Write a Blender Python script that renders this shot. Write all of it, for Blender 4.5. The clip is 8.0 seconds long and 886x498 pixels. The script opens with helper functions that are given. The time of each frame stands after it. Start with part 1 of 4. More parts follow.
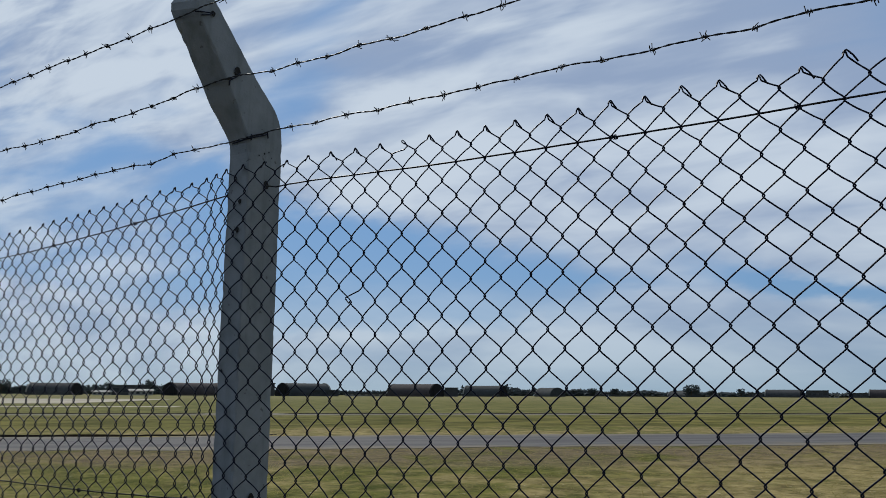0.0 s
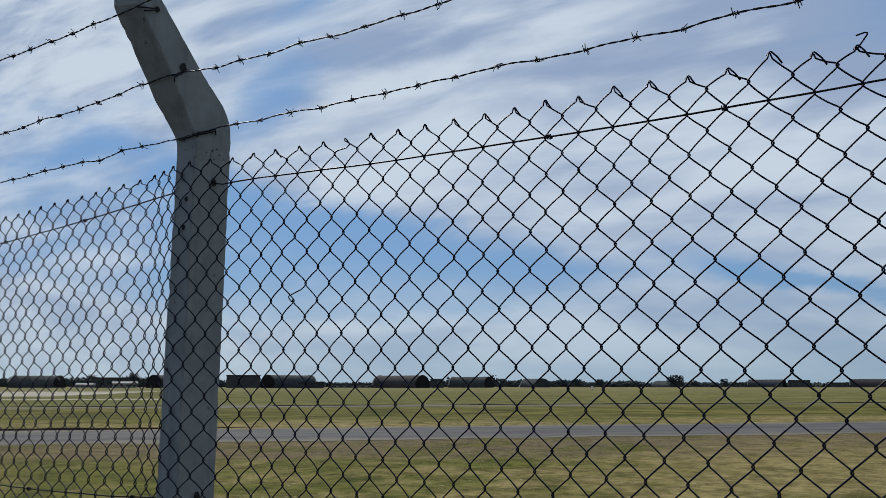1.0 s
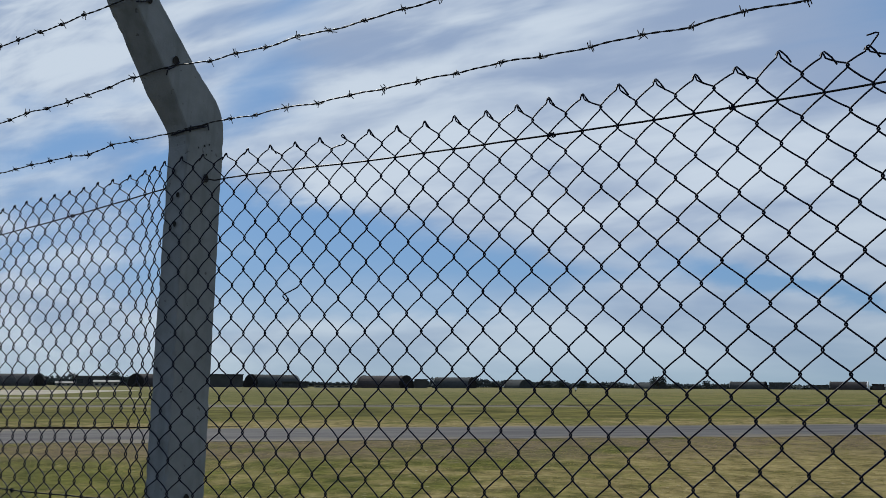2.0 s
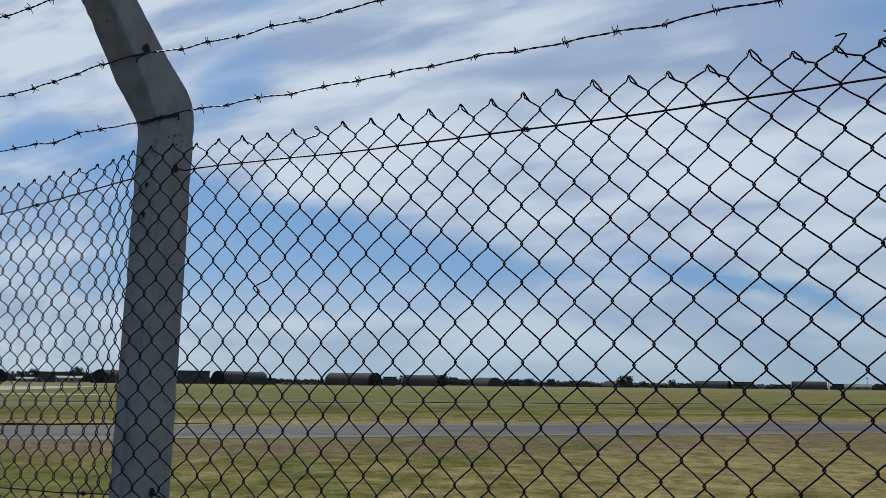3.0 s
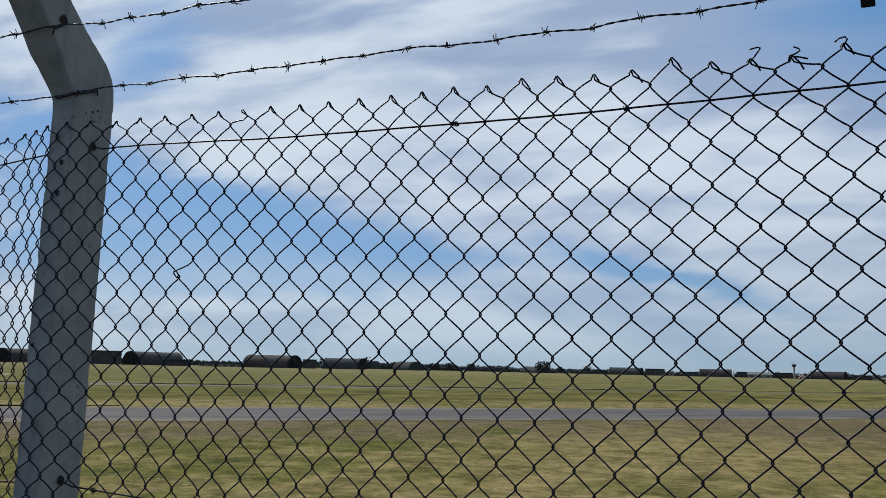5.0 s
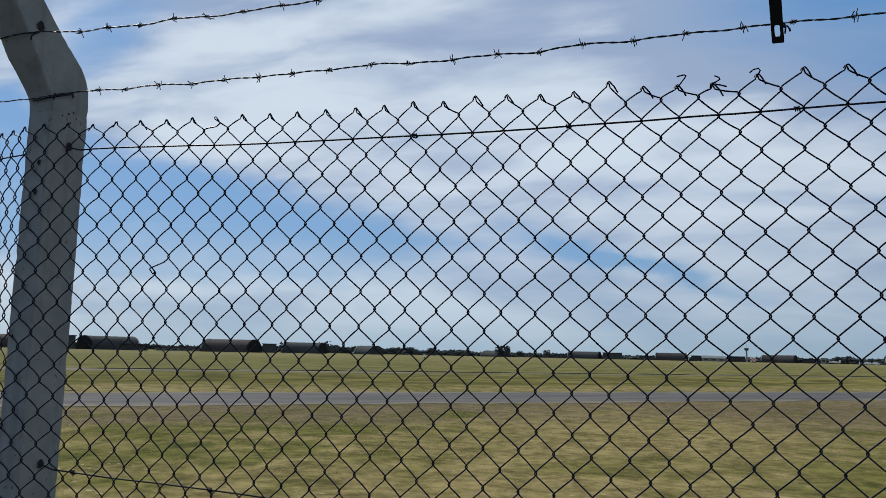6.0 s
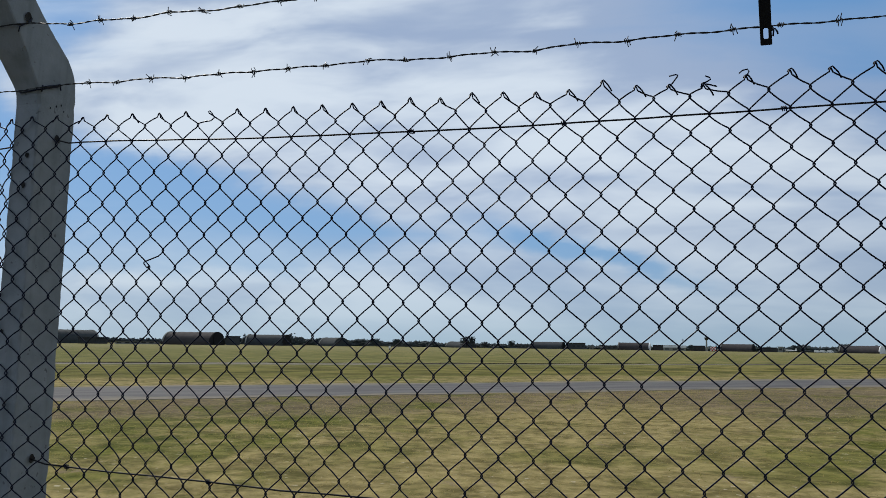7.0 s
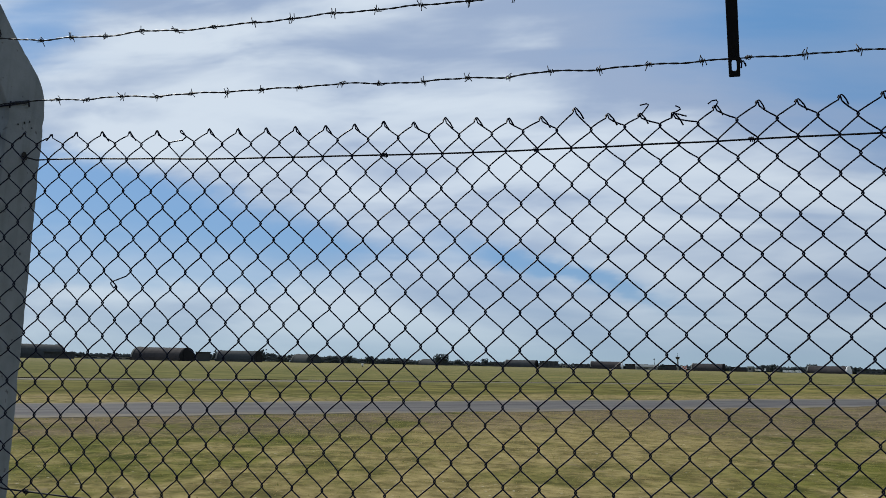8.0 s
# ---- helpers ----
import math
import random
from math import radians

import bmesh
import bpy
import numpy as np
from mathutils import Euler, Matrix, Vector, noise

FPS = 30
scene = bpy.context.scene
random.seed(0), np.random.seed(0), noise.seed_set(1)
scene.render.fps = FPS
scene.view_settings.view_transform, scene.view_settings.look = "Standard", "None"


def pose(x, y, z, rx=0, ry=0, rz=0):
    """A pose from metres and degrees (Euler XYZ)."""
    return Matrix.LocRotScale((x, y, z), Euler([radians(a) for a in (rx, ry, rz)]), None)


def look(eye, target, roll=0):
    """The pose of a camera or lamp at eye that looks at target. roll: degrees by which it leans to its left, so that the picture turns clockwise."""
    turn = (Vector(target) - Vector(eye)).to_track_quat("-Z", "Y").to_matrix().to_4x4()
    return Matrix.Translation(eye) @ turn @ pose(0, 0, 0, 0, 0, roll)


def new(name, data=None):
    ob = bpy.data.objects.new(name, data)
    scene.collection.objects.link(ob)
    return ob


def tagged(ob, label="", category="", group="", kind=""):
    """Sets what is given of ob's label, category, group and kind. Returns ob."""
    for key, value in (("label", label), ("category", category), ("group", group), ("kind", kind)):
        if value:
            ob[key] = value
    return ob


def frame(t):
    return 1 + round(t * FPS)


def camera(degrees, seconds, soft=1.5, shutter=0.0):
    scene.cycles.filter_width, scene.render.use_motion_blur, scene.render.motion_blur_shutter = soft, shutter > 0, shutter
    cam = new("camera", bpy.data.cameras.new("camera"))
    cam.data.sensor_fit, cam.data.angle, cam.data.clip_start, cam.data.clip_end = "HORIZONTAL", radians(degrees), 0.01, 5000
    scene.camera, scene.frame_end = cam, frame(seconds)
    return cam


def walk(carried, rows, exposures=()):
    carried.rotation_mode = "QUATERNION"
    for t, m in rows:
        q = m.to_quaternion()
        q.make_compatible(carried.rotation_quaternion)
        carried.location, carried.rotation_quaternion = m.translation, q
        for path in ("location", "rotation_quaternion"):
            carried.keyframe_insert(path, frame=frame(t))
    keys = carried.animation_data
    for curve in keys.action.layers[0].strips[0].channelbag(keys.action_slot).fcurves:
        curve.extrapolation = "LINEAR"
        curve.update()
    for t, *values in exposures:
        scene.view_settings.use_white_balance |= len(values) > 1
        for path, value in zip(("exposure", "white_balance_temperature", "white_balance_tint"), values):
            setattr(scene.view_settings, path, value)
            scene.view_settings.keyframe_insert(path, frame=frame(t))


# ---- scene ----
cam = camera(60.5, 8.0, 0.65)
PATH = [
    (0, (1.3782, -1.3931, 1.2221), (0.3393, 0.2738, 1.599), 0.25),
    (0.2, (1.4292, -1.364, 1.2288), (0.3971, 0.3078, 1.603), -0.02),
    (0.5, (1.472, -1.349, 1.229), (0.452, 0.331, 1.596), -0.1),
    (1, (1.466, -1.344, 1.238), (0.457, 0.346, 1.593), -0.0),
    (1.2, (1.455, -1.3388, 1.2405), (0.449, 0.3532, 1.5943), 0.07),
    (2.3, (1.4233, -1.334, 1.2405), (0.4662, 0.386, 1.5944), 0.42),
    (2.5, (1.425, -1.338, 1.242), (0.481, 0.39, 1.593), 0.5),
    (3, (1.42, -1.334, 1.231), (0.513, 0.413, 1.582), 0.6),
    (3.5, (1.42, -1.33, 1.232), (0.555, 0.441, 1.572), 0.7),
    (4, (1.418, -1.314, 1.237), (0.597, 0.48, 1.566), 0.9),
    (4.5, (1.419, -1.317, 1.243), (0.643, 0.499, 1.563), 1.1),
    (4.7, (1.4198, -1.3235, 1.2428), (0.6631, 0.5001, 1.5622), 1.17),
    (5.8, (1.4655, -1.464, 1.2508), (0.8124, 0.4048, 1.535), 1.31),
    (6, (1.48, -1.487, 1.257), (0.846, 0.389, 1.532), 1.2),
    (6.5, (1.448, -1.525, 1.253), (0.859, 0.369, 1.512), 0.9),
    (7, (1.424, -1.539, 1.257), (0.877, 0.368, 1.511), 0.8),
    (7.5, (1.423, -1.528, 1.263), (0.913, 0.387, 1.528), 0.8),
    (8, (1.429, -1.538, 1.272), (0.948, 0.38, 1.572), 1.2),
]
walk(cam, [(t, look(eye, target, roll)) for t, eye, target, roll in PATH],
     [(0.0, -0.17, 6480, 10), (1.2, -0.15, 6480, 10), (2.5, -0.11, 6480, 10), (3.5, -0.06, 6500, 10), (4.5, -0.01, 6560, 10), (6.0, -0.02, 6560, 10), (6.6, 0.05, 6630, 10), (7.2, 0.05, 6630, 10), (8.0, 0.02, 6590, 10)])

# ---- world and sun ----
SUN_DIR = Vector((-0.58, 0.40, 0.71)).normalized()


class Nodes:
    """Short-hand for wiring a node tree."""

    def __init__(self, tree):
        self.tree = tree
        tree.nodes.clear()

    def add(self, kind, **values):
        node = self.tree.nodes.new(kind)
        for key, value in values.items():
            setattr(node, key, value)
        return node

    def put(self, socket, value):
        if isinstance(value, bpy.types.NodeSocket):
            self.tree.links.new(value, socket)
        else:
            socket.default_value = value

    def math(self, op, a, b=0.0, c=0.0, clamp=False):
        node = self.add("ShaderNodeMath", operation=op, use_clamp=clamp)
        for socket, value in zip(node.inputs, (a, b, c)):
            self.put(socket, value)
        return node.outputs[0]

    def mix(self, f, a, b, blend="MIX"):
        node = self.add("ShaderNodeMix", data_type="RGBA", blend_type=blend)
        self.put(node.inputs[0], f)
        for socket, value in ((node.inputs[6], a), (node.inputs[7], b)):
            if isinstance(value, tuple) and len(value) == 3:
                value = (*value, 1)
            self.put(socket, value)
        return node.outputs[2]

    def noise(self, vector, scale, detail=4.0, rough=0.55, distortion=0.0):
        node = self.add("ShaderNodeTexNoise")
        if vector is not None:
            self.put(node.inputs["Vector"], vector)
        node.inputs["Scale"].default_value = scale
        node.inputs["Detail"].default_value = detail
        node.inputs["Roughness"].default_value = rough
        node.inputs["Distortion"].default_value = distortion
        return node.outputs[0]

    def ramp(self, value, low, high):
        node = self.add("ShaderNodeMapRange", interpolation_type="SMOOTHSTEP")
        self.put(node.inputs[0], value)
        node.inputs[1].default_value, node.inputs[2].default_value = low, high
        return node.outputs[0]

    def join(self, x, y, z=0.0):
        node = self.add("ShaderNodeCombineXYZ")
        for socket, value in zip(node.inputs, (x, y, z)):
            self.put(socket, value)
        return node.outputs[0]

    def split(self, vector):
        node = self.add("ShaderNodeSeparateXYZ")
        self.put(node.inputs[0], vector)
        return node.outputs

    def mapped(self, vector, scale=(1, 1, 1), turn=(0, 0, 0)):
        node = self.add("ShaderNodeMapping")
        self.put(node.inputs[0], vector)
        node.inputs[2].default_value = [radians(a) for a in turn]
        node.inputs[3].default_value = scale
        return node.outputs[0]


# thin places in the cloud sheet: centre (u, v), half sizes, lean in degrees, depth; u and v are x / y and z / y of a direction
CLOUD_GAPS = (
    (-0.15, 0.137, 0.075, 0.015, -15, 0.95),
    (-0.02, 0.103, 0.085, 0.010, -14, 0.75),
    (-0.33, 0.150, 0.10, 0.012, -8, 0.30),
    (-0.97, 0.545, 0.11, 0.075, 22, 0.72),
    (-1.20, 0.440, 0.11, 0.030, 8, 0.45),
    (-1.62, 0.520, 0.24, 0.035, 4, 0.45),
    (-0.86, 0.700, 0.20, 0.050, 12, 0.40),
    (0.12, 0.440, 0.20, 0.080, -14, 0.48),
    (0.38, 0.340, 0.20, 0.110, -18, 0.48),
    (-0.62, 0.330, 0.30, 0.050, -12, -0.40),
    (-0.35, 0.400, 0.32, 0.090, -8, -0.45),
    (-1.70, 0.780, 0.32, 0.130, 6, -0.40),
)
# thicker (greyer) and thinner (brighter) parts of the sheet, laid out in the same way
CLOUD_BODY = (
    (0.18, 0.420, 0.27, 0.090, -16, 0.42),
    (-0.68, 0.600, 0.18, 0.040, 8, 0.10),
    (-0.42, 0.285, 0.16, 0.030, -10, 0.07),
    (-0.70, 0.500, 0.24, 0.028, 5, -0.14),
    (-0.78, 0.335, 0.14, 0.030, -12, -0.20),
    (-0.50, 0.350, 0.22, 0.045, -12, -0.06),
    (0.05, 0.270, 0.26, 0.060, -14, -0.12),
    (-1.50, 0.720, 0.34, 0.110, 6, -0.12),
    (-1.35, 0.600, 0.14, 0.030, 4, -0.10),
)
SKY = 0.1

world = bpy.data.worlds.new("sky")
world.use_nodes = True
scene.world = world
w = Nodes(world.node_tree)
sky = w.add("ShaderNodeTexSky", sky_type="NISHITA", sun_disc=False)
sky.sun_elevation = math.asin(SUN_DIR.z)
sky.sun_rotation = math.atan2(SUN_DIR.x, SUN_DIR.y)
sky.air_density, sky.dust_density, sky.ozone_density = 1.0, 0.6, 1.5
way = w.add("ShaderNodeTexCoord").outputs["Generated"]
dx, dy, dz = w.split(way)
ahead = w.math("MAXIMUM", w.math("ABSOLUTE", dy), 0.15)
u, v = w.math("DIVIDE", dx, ahead), w.math("DIVIDE", dz, ahead)
flat = w.join(u, w.math("MULTIPLY", v, 2.6), 0.0)
leaned = w.mapped(flat, turn=(0, 0, 14))
wisps = w.noise(w.mapped(leaned, scale=(1.0, 2.1, 1)), 2.1, 4, 0.5, 0.4)
puffs = w.noise(w.mapped(flat, scale=(1, 1.4, 1)), 4.2, 4, 0.52, 0.4)
bend = w.noise(flat, 4.0, 5, 0.6)
bend2 = w.noise(w.mapped(flat, scale=(1, 1, 1), turn=(0, 0, 90)), 5.0, 5, 0.6)
uu = w.math("MULTIPLY_ADD", w.math("SUBTRACT", bend, 0.5), 0.16, u)
vv = w.math("MULTIPLY_ADD", w.math("SUBTRACT", bend2, 0.5), 0.07, v)


def patches(rows):
    """Soft leaning patches, added up."""
    total = 0.0
    for cu, cv, ru, rv, lean, depth in rows:
        ca, sa = math.cos(radians(lean)), math.sin(radians(lean))
        du, dv = w.math("SUBTRACT", uu, cu), w.math("SUBTRACT", vv, cv)
        a = w.math("DIVIDE", w.math("ADD", w.math("MULTIPLY", du, ca), w.math("MULTIPLY", dv, sa)), ru)
        b = w.math("DIVIDE", w.math("SUBTRACT", w.math("MULTIPLY", dv, ca), w.math("MULTIPLY", du, sa)), rv)
        r2 = w.math("ADD", w.math("MULTIPLY", a, a), w.math("MULTIPLY", b, b))
        total = w.math("MULTIPLY_ADD", w.math("POWER", 2.718, w.math("MULTIPLY", r2, -0.7)), depth, total)
    return total


# the long blue opening under the edge of the sheet, closed below by the far cloud bank
edge = w.math("MULTIPLY_ADD", w.math("ADD", uu, 0.27), -0.268, 0.178)
edge = w.math("MULTIPLY_ADD", w.math("MAXIMUM", w.math("SUBTRACT", -0.95, uu), 0.0), 0.22, edge)
bank = w.math("MULTIPLY_ADD", w.math("MAXIMUM", w.math("SUBTRACT", -1.05, uu), 0.0), 0.22, 0.088)
opening = w.math("MULTIPLY", w.ramp(w.math("SUBTRACT", edge, vv), -0.026, 0.070), w.ramp(w.math("SUBTRACT", vv, bank), -0.012, 0.034))
opening = w.math("MULTIPLY", opening, w.math("SUBTRACT", 1.0, w.ramp(u, -0.52, -0.22)))
opening = w.math("MULTIPLY", opening, w.math("MULTIPLY_ADD", w.ramp(u, -1.40, -1.02), 0.62, 0.38))
opening = w.math("MULTIPLY", opening, w.math("MULTIPLY_ADD", w.ramp(v, 0.14, 0.24), 0.35, 0.65))
gap = w.math("MULTIPLY_ADD", opening, 1.10, patches(CLOUD_GAPS))
cover = w.math("MULTIPLY_ADD", w.math("SUBTRACT", wisps, 0.5), 1.15, 0.86)
cover = w.math("SUBTRACT", cover, w.math("MULTIPLY", gap, 0.85))
cover = w.ramp(cover, 0.0, 0.95)
thick = patches(CLOUD_BODY)
shade = w.math("MULTIPLY_ADD", puffs, 0.44, w.math("MULTIPLY", wisps, 0.56))
shade = w.ramp(w.math("SUBTRACT", shade, thick), 0.36, 0.64)
cloud = w.mix(shade, (3.15, 4.15, 6.0), (6.3, 7.25, 8.4))
blue = w.mix(0.75, sky.outputs[0], (1.1, 3.05, 6.25))
above = w.mix(cover, blue, cloud)
haze = w.math("POWER", 2.718, w.math("MULTIPLY", w.math("MAXIMUM", dz, 0.0), -14.0))
sunward = w.ramp(dx, -0.95, -0.25)
above = w.mix(w.math("MULTIPLY", haze, 0.9), above, w.mix(sunward, (4.7, 5.9, 6.7), (3.5, 4.9, 6.0)))
back = w.add("ShaderNodeBackground")
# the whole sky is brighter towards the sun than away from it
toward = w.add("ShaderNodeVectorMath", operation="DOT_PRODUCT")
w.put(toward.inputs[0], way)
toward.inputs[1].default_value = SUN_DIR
# sky behind the view is dimmed down to 0.6 to darken the post
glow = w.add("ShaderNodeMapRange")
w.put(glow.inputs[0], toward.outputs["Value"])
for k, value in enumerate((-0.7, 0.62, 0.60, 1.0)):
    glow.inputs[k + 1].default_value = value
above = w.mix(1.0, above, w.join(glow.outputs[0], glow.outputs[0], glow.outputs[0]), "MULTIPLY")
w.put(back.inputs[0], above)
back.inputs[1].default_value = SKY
w.tree.links.new(back.outputs[0], w.add("ShaderNodeOutputWorld").inputs[0])

sun = new("sun", bpy.data.lights.new("sun", "SUN"))
sun.data.energy, sun.data.angle, sun.data.color = 3.0, radians(0.8), (1.0, 0.95, 0.86)
sun.matrix_world = look((-58, 40, 71), (0, 0, 0))

# ---- materials ----


def material(name, build):
    mat = bpy.data.materials.new(name)
    mat.use_nodes = True
    n = Nodes(mat.node_tree)
    shader = n.add("ShaderNodeBsdfPrincipled")
    n.tree.links.new(shader.outputs[0], n.add("ShaderNodeOutputMaterial").inputs[0])
    build(n, shader)
    return mat


def bump(n, shader, height, strength, distance):
    node = n.add("ShaderNodeBump")
    node.inputs["Strength"].default_value = strength
    node.inputs["Distance"].default_value = distance
    n.put(node.inputs["Height"], height)
    n.tree.links.new(node.outputs[0], shader.inputs["Normal"])


def place(n):
    return n.add("ShaderNodeTexCoord").outputs["Object"]


def grained(name, dark, light, rough=0.7, metal=0.0, fine=60.0, coarse=4.0, relief=0.3, depth=0.002, spec=0.5):
    def build(n, s):
        p = place(n)
        big, small = n.noise(p, coarse, 5), n.noise(p, fine, 4)
        f = n.ramp(n.math("ADD", n.math("MULTIPLY", big, 0.6), n.math("MULTIPLY", small, 0.4)), 0.3, 0.7)
        n.put(s.inputs["Base Color"], n.mix(f, dark, light))
        n.put(s.inputs["Roughness"], n.math("MULTIPLY_ADD", small, 0.25, rough - 0.12))
        s.inputs["Metallic"].default_value = metal
        s.inputs["Specular IOR Level"].default_value = spec
        bump(n, s, small, relief, depth)
    return material(name, build)


def concrete(n, s):
    p = place(n)
    big, mid, fine = n.noise(p, 3.0, 6), n.noise(p, 18, 5, 0.6), n.noise(p, 160, 3)
    streaks = n.noise(n.mapped(p, scale=(30, 30, 1.5)), 1.0, 4)
    f = n.ramp(n.math("ADD", n.math("MULTIPLY", big, 0.5), n.math("MULTIPLY", mid, 0.5)), 0.32, 0.68)
    tone = n.mix(f, (0.145, 0.166, 0.178), (0.224, 0.248, 0.264))
    tone = n.mix(n.math("MULTIPLY", n.ramp(streaks, 0.48, 0.72), 0.35), tone, (0.074, 0.090, 0.090))
    pits = n.ramp(n.noise(p, 52, 2), 0.68, 0.74)
    tone = n.mix(n.math("MULTIPLY", pits, 0.75), tone, (0.06, 0.06, 0.06))
    tone = n.mix(n.math("MULTIPLY", fine, 0.25), tone, (0.215, 0.236, 0.250))
    n.put(s.inputs["Base Color"], tone)
    s.inputs["Roughness"].default_value = 0.9
    bump(n, s, n.math("SUBTRACT", n.math("MULTIPLY_ADD", mid, 0.5, fine), pits), 0.35, 0.003)


ROAD_TURN = math.degrees(math.atan2(0.676, 0.737))


def grass_ground(n, s):
    p = place(n)
    along = n.mapped(p, turn=(0, 0, -ROAD_TURN))
    _, across, _ = n.split(along)
    far = n.mapped(along, scale=(0.5, 1.0, 1))
    big = n.noise(far, 0.30, 5, 0.6, 0.6)
    mown = n.mapped(n.mapped(p, turn=(0, 0, -22.5)), scale=(1.0, 0.75, 1))
    mid = n.noise(mown, 1.3, 5, 0.65, 0.4)
    clumps = n.noise(p, 6.5, 3, 0.6)
    fine = n.noise(p, 55.0, 3, 0.7)
    dry = n.ramp(n.math("ADD", n.math("MULTIPLY", big, 0.6), n.math("MULTIPLY", mid, 0.4)), 0.42, 0.58)
    ragged = n.math("MULTIPLY_ADD", n.math("SUBTRACT", n.noise(n.mapped(along, scale=(0.12, 0.5, 1)), 1.0, 6, 0.7), 0.5), 7.0, across)
    streak = n.noise(n.mapped(along, scale=(0.035, 0.42, 1)), 1.0, 6, 0.7)
    band = n.math("MULTIPLY", n.ramp(ragged, 20.5, 22.5), n.math("SUBTRACT", 1.0, n.ramp(ragged, 24.0, 29.0)))
    lush = n.math("MULTIPLY", n.ramp(ragged, 25.0, 30.0), n.math("SUBTRACT", 1.0, n.ramp(ragged, 40.0, 44.0)))
    near = n.math("SUBTRACT", 1.0, n.ramp(across, 14.0, 18.0))
    px, _, _ = n.split(p)
    dry = n.math("MULTIPLY_ADD", n.math("MULTIPLY", near, n.math("SUBTRACT", n.math("MULTIPLY", n.ramp(px, -5.0, -1.0), n.math("SUBTRACT", 1.0, n.math("MULTIPLY", n.ramp(px, 1.5, 4.5), 0.75))), 0.30)), 0.95, dry)
    dry = n.math("MULTIPLY_ADD", n.math("SUBTRACT", streak, 0.5), 0.4, dry)
    dry = n.math("MULTIPLY_ADD", band, 0.38, dry)
    dry = n.math("SUBTRACT", dry, n.math("MULTIPLY", lush, 0.35), clamp=True)
    patch = n.noise(mown, 0.7, 5, 0.66, 0.6)
    dry = n.math("MULTIPLY_ADD", n.math("SUBTRACT", patch, 0.5), 1.9, dry, clamp=True)
    tufts = n.math("MULTIPLY_ADD", n.noise(p, 1.7, 5, 0.66, 0.5), 0.62, n.math("MULTIPLY", clumps, 0.38))
    tufts = n.ramp(tufts, 0.34, 0.66)
    drift = n.noise(n.mapped(along, scale=(0.05, 0.17, 1)), 1.0, 6, 0.7, 0.3)
    speck = n.noise(n.mapped(along, scale=(0.30, 0.40, 1)), 1.0, 5, 0.64)
    field = n.ramp(ragged, 40.0, 46.0)
    green = n.mix(tufts, (0.042, 0.050, 0.009), (0.145, 0.142, 0.031))
    straw = n.mix(tufts, (0.098, 0.080, 0.028), (0.310, 0.250, 0.108))
    tone = n.mix(dry, green, straw)
    tone = n.mix(n.math("MULTIPLY", n.ramp(fine, 0.50, 0.75), 0.30), tone, (0.045, 0.05, 0.014))
    worn = n.ramp(n.math("MULTIPLY_ADD", speck, 0.5, n.math("MULTIPLY", drift, 0.5)), 0.44, 0.60)
    length, _, _ = n.split(along)
    drier = n.ramp(length, 0.0, 60.0)
    worn = n.math("MULTIPLY", worn, n.math("MULTIPLY_ADD", drier, 0.7, 0.3))
    meadow = n.mix(n.ramp(speck, 0.34, 0.64), (0.050, 0.050, 0.010), (0.122, 0.114, 0.028))
    meadow = n.mix(n.math("MULTIPLY", worn, 0.75), meadow, (0.270, 0.220, 0.074))
    tone = n.mix(n.math("MULTIPLY", lush, 0.92), tone, meadow)
    lawn = n.mix(n.ramp(speck, 0.34, 0.64), (0.072, 0.076, 0.021), (0.140, 0.137, 0.043))
    lawn = n.mix(n.math("MULTIPLY", worn, 0.65), lawn, (0.235, 0.195, 0.075))
    tone = n.mix(n.math("MULTIPLY", field, 0.92), tone, lawn)
    verge = n.math("MULTIPLY", n.ramp(n.math("MULTIPLY_ADD", n.ramp(px, 0.0, 4.0), 3.5, ragged), 10.0, 13.5), n.math("SUBTRACT", 1.0, n.ramp(across, 16.0, 16.6)))
    tone = n.mix(n.math("MULTIPLY", verge, n.math("MULTIPLY", n.ramp(patch, 0.30, 0.54), 0.85)), tone, n.mix(tufts, (0.085, 0.066, 0.042), (0.175, 0.134, 0.082)))
    bare = n.ramp(n.noise(mown, 0.8, 6, 0.75), 0.60, 0.68)
    tone = n.mix(n.math("MULTIPLY", bare, 0.70), tone, (0.195, 0.150, 0.100))
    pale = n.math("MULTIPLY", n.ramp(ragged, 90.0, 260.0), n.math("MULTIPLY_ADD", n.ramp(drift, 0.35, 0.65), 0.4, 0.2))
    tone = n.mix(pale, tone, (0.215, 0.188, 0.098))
    flecks = n.math("MULTIPLY", n.ramp(n.noise(p, 11.0, 2, 0.5), 0.65, 0.72), n.ramp(patch, 0.42, 0.6))
    tone = n.mix(n.math("MULTIPLY", flecks, n.math("MULTIPLY", near, 0.65)), tone, (0.46, 0.42, 0.32))
    n.put(s.inputs["Base Color"], tone)
    s.inputs["Roughness"].default_value = 0.95
    s.inputs["Specular IOR Level"].default_value = 0.04
    bump(n, s, n.math("ADD", n.math("MULTIPLY", clumps, 0.6), n.math("MULTIPLY", fine, 0.4)), 0.45, 0.03)


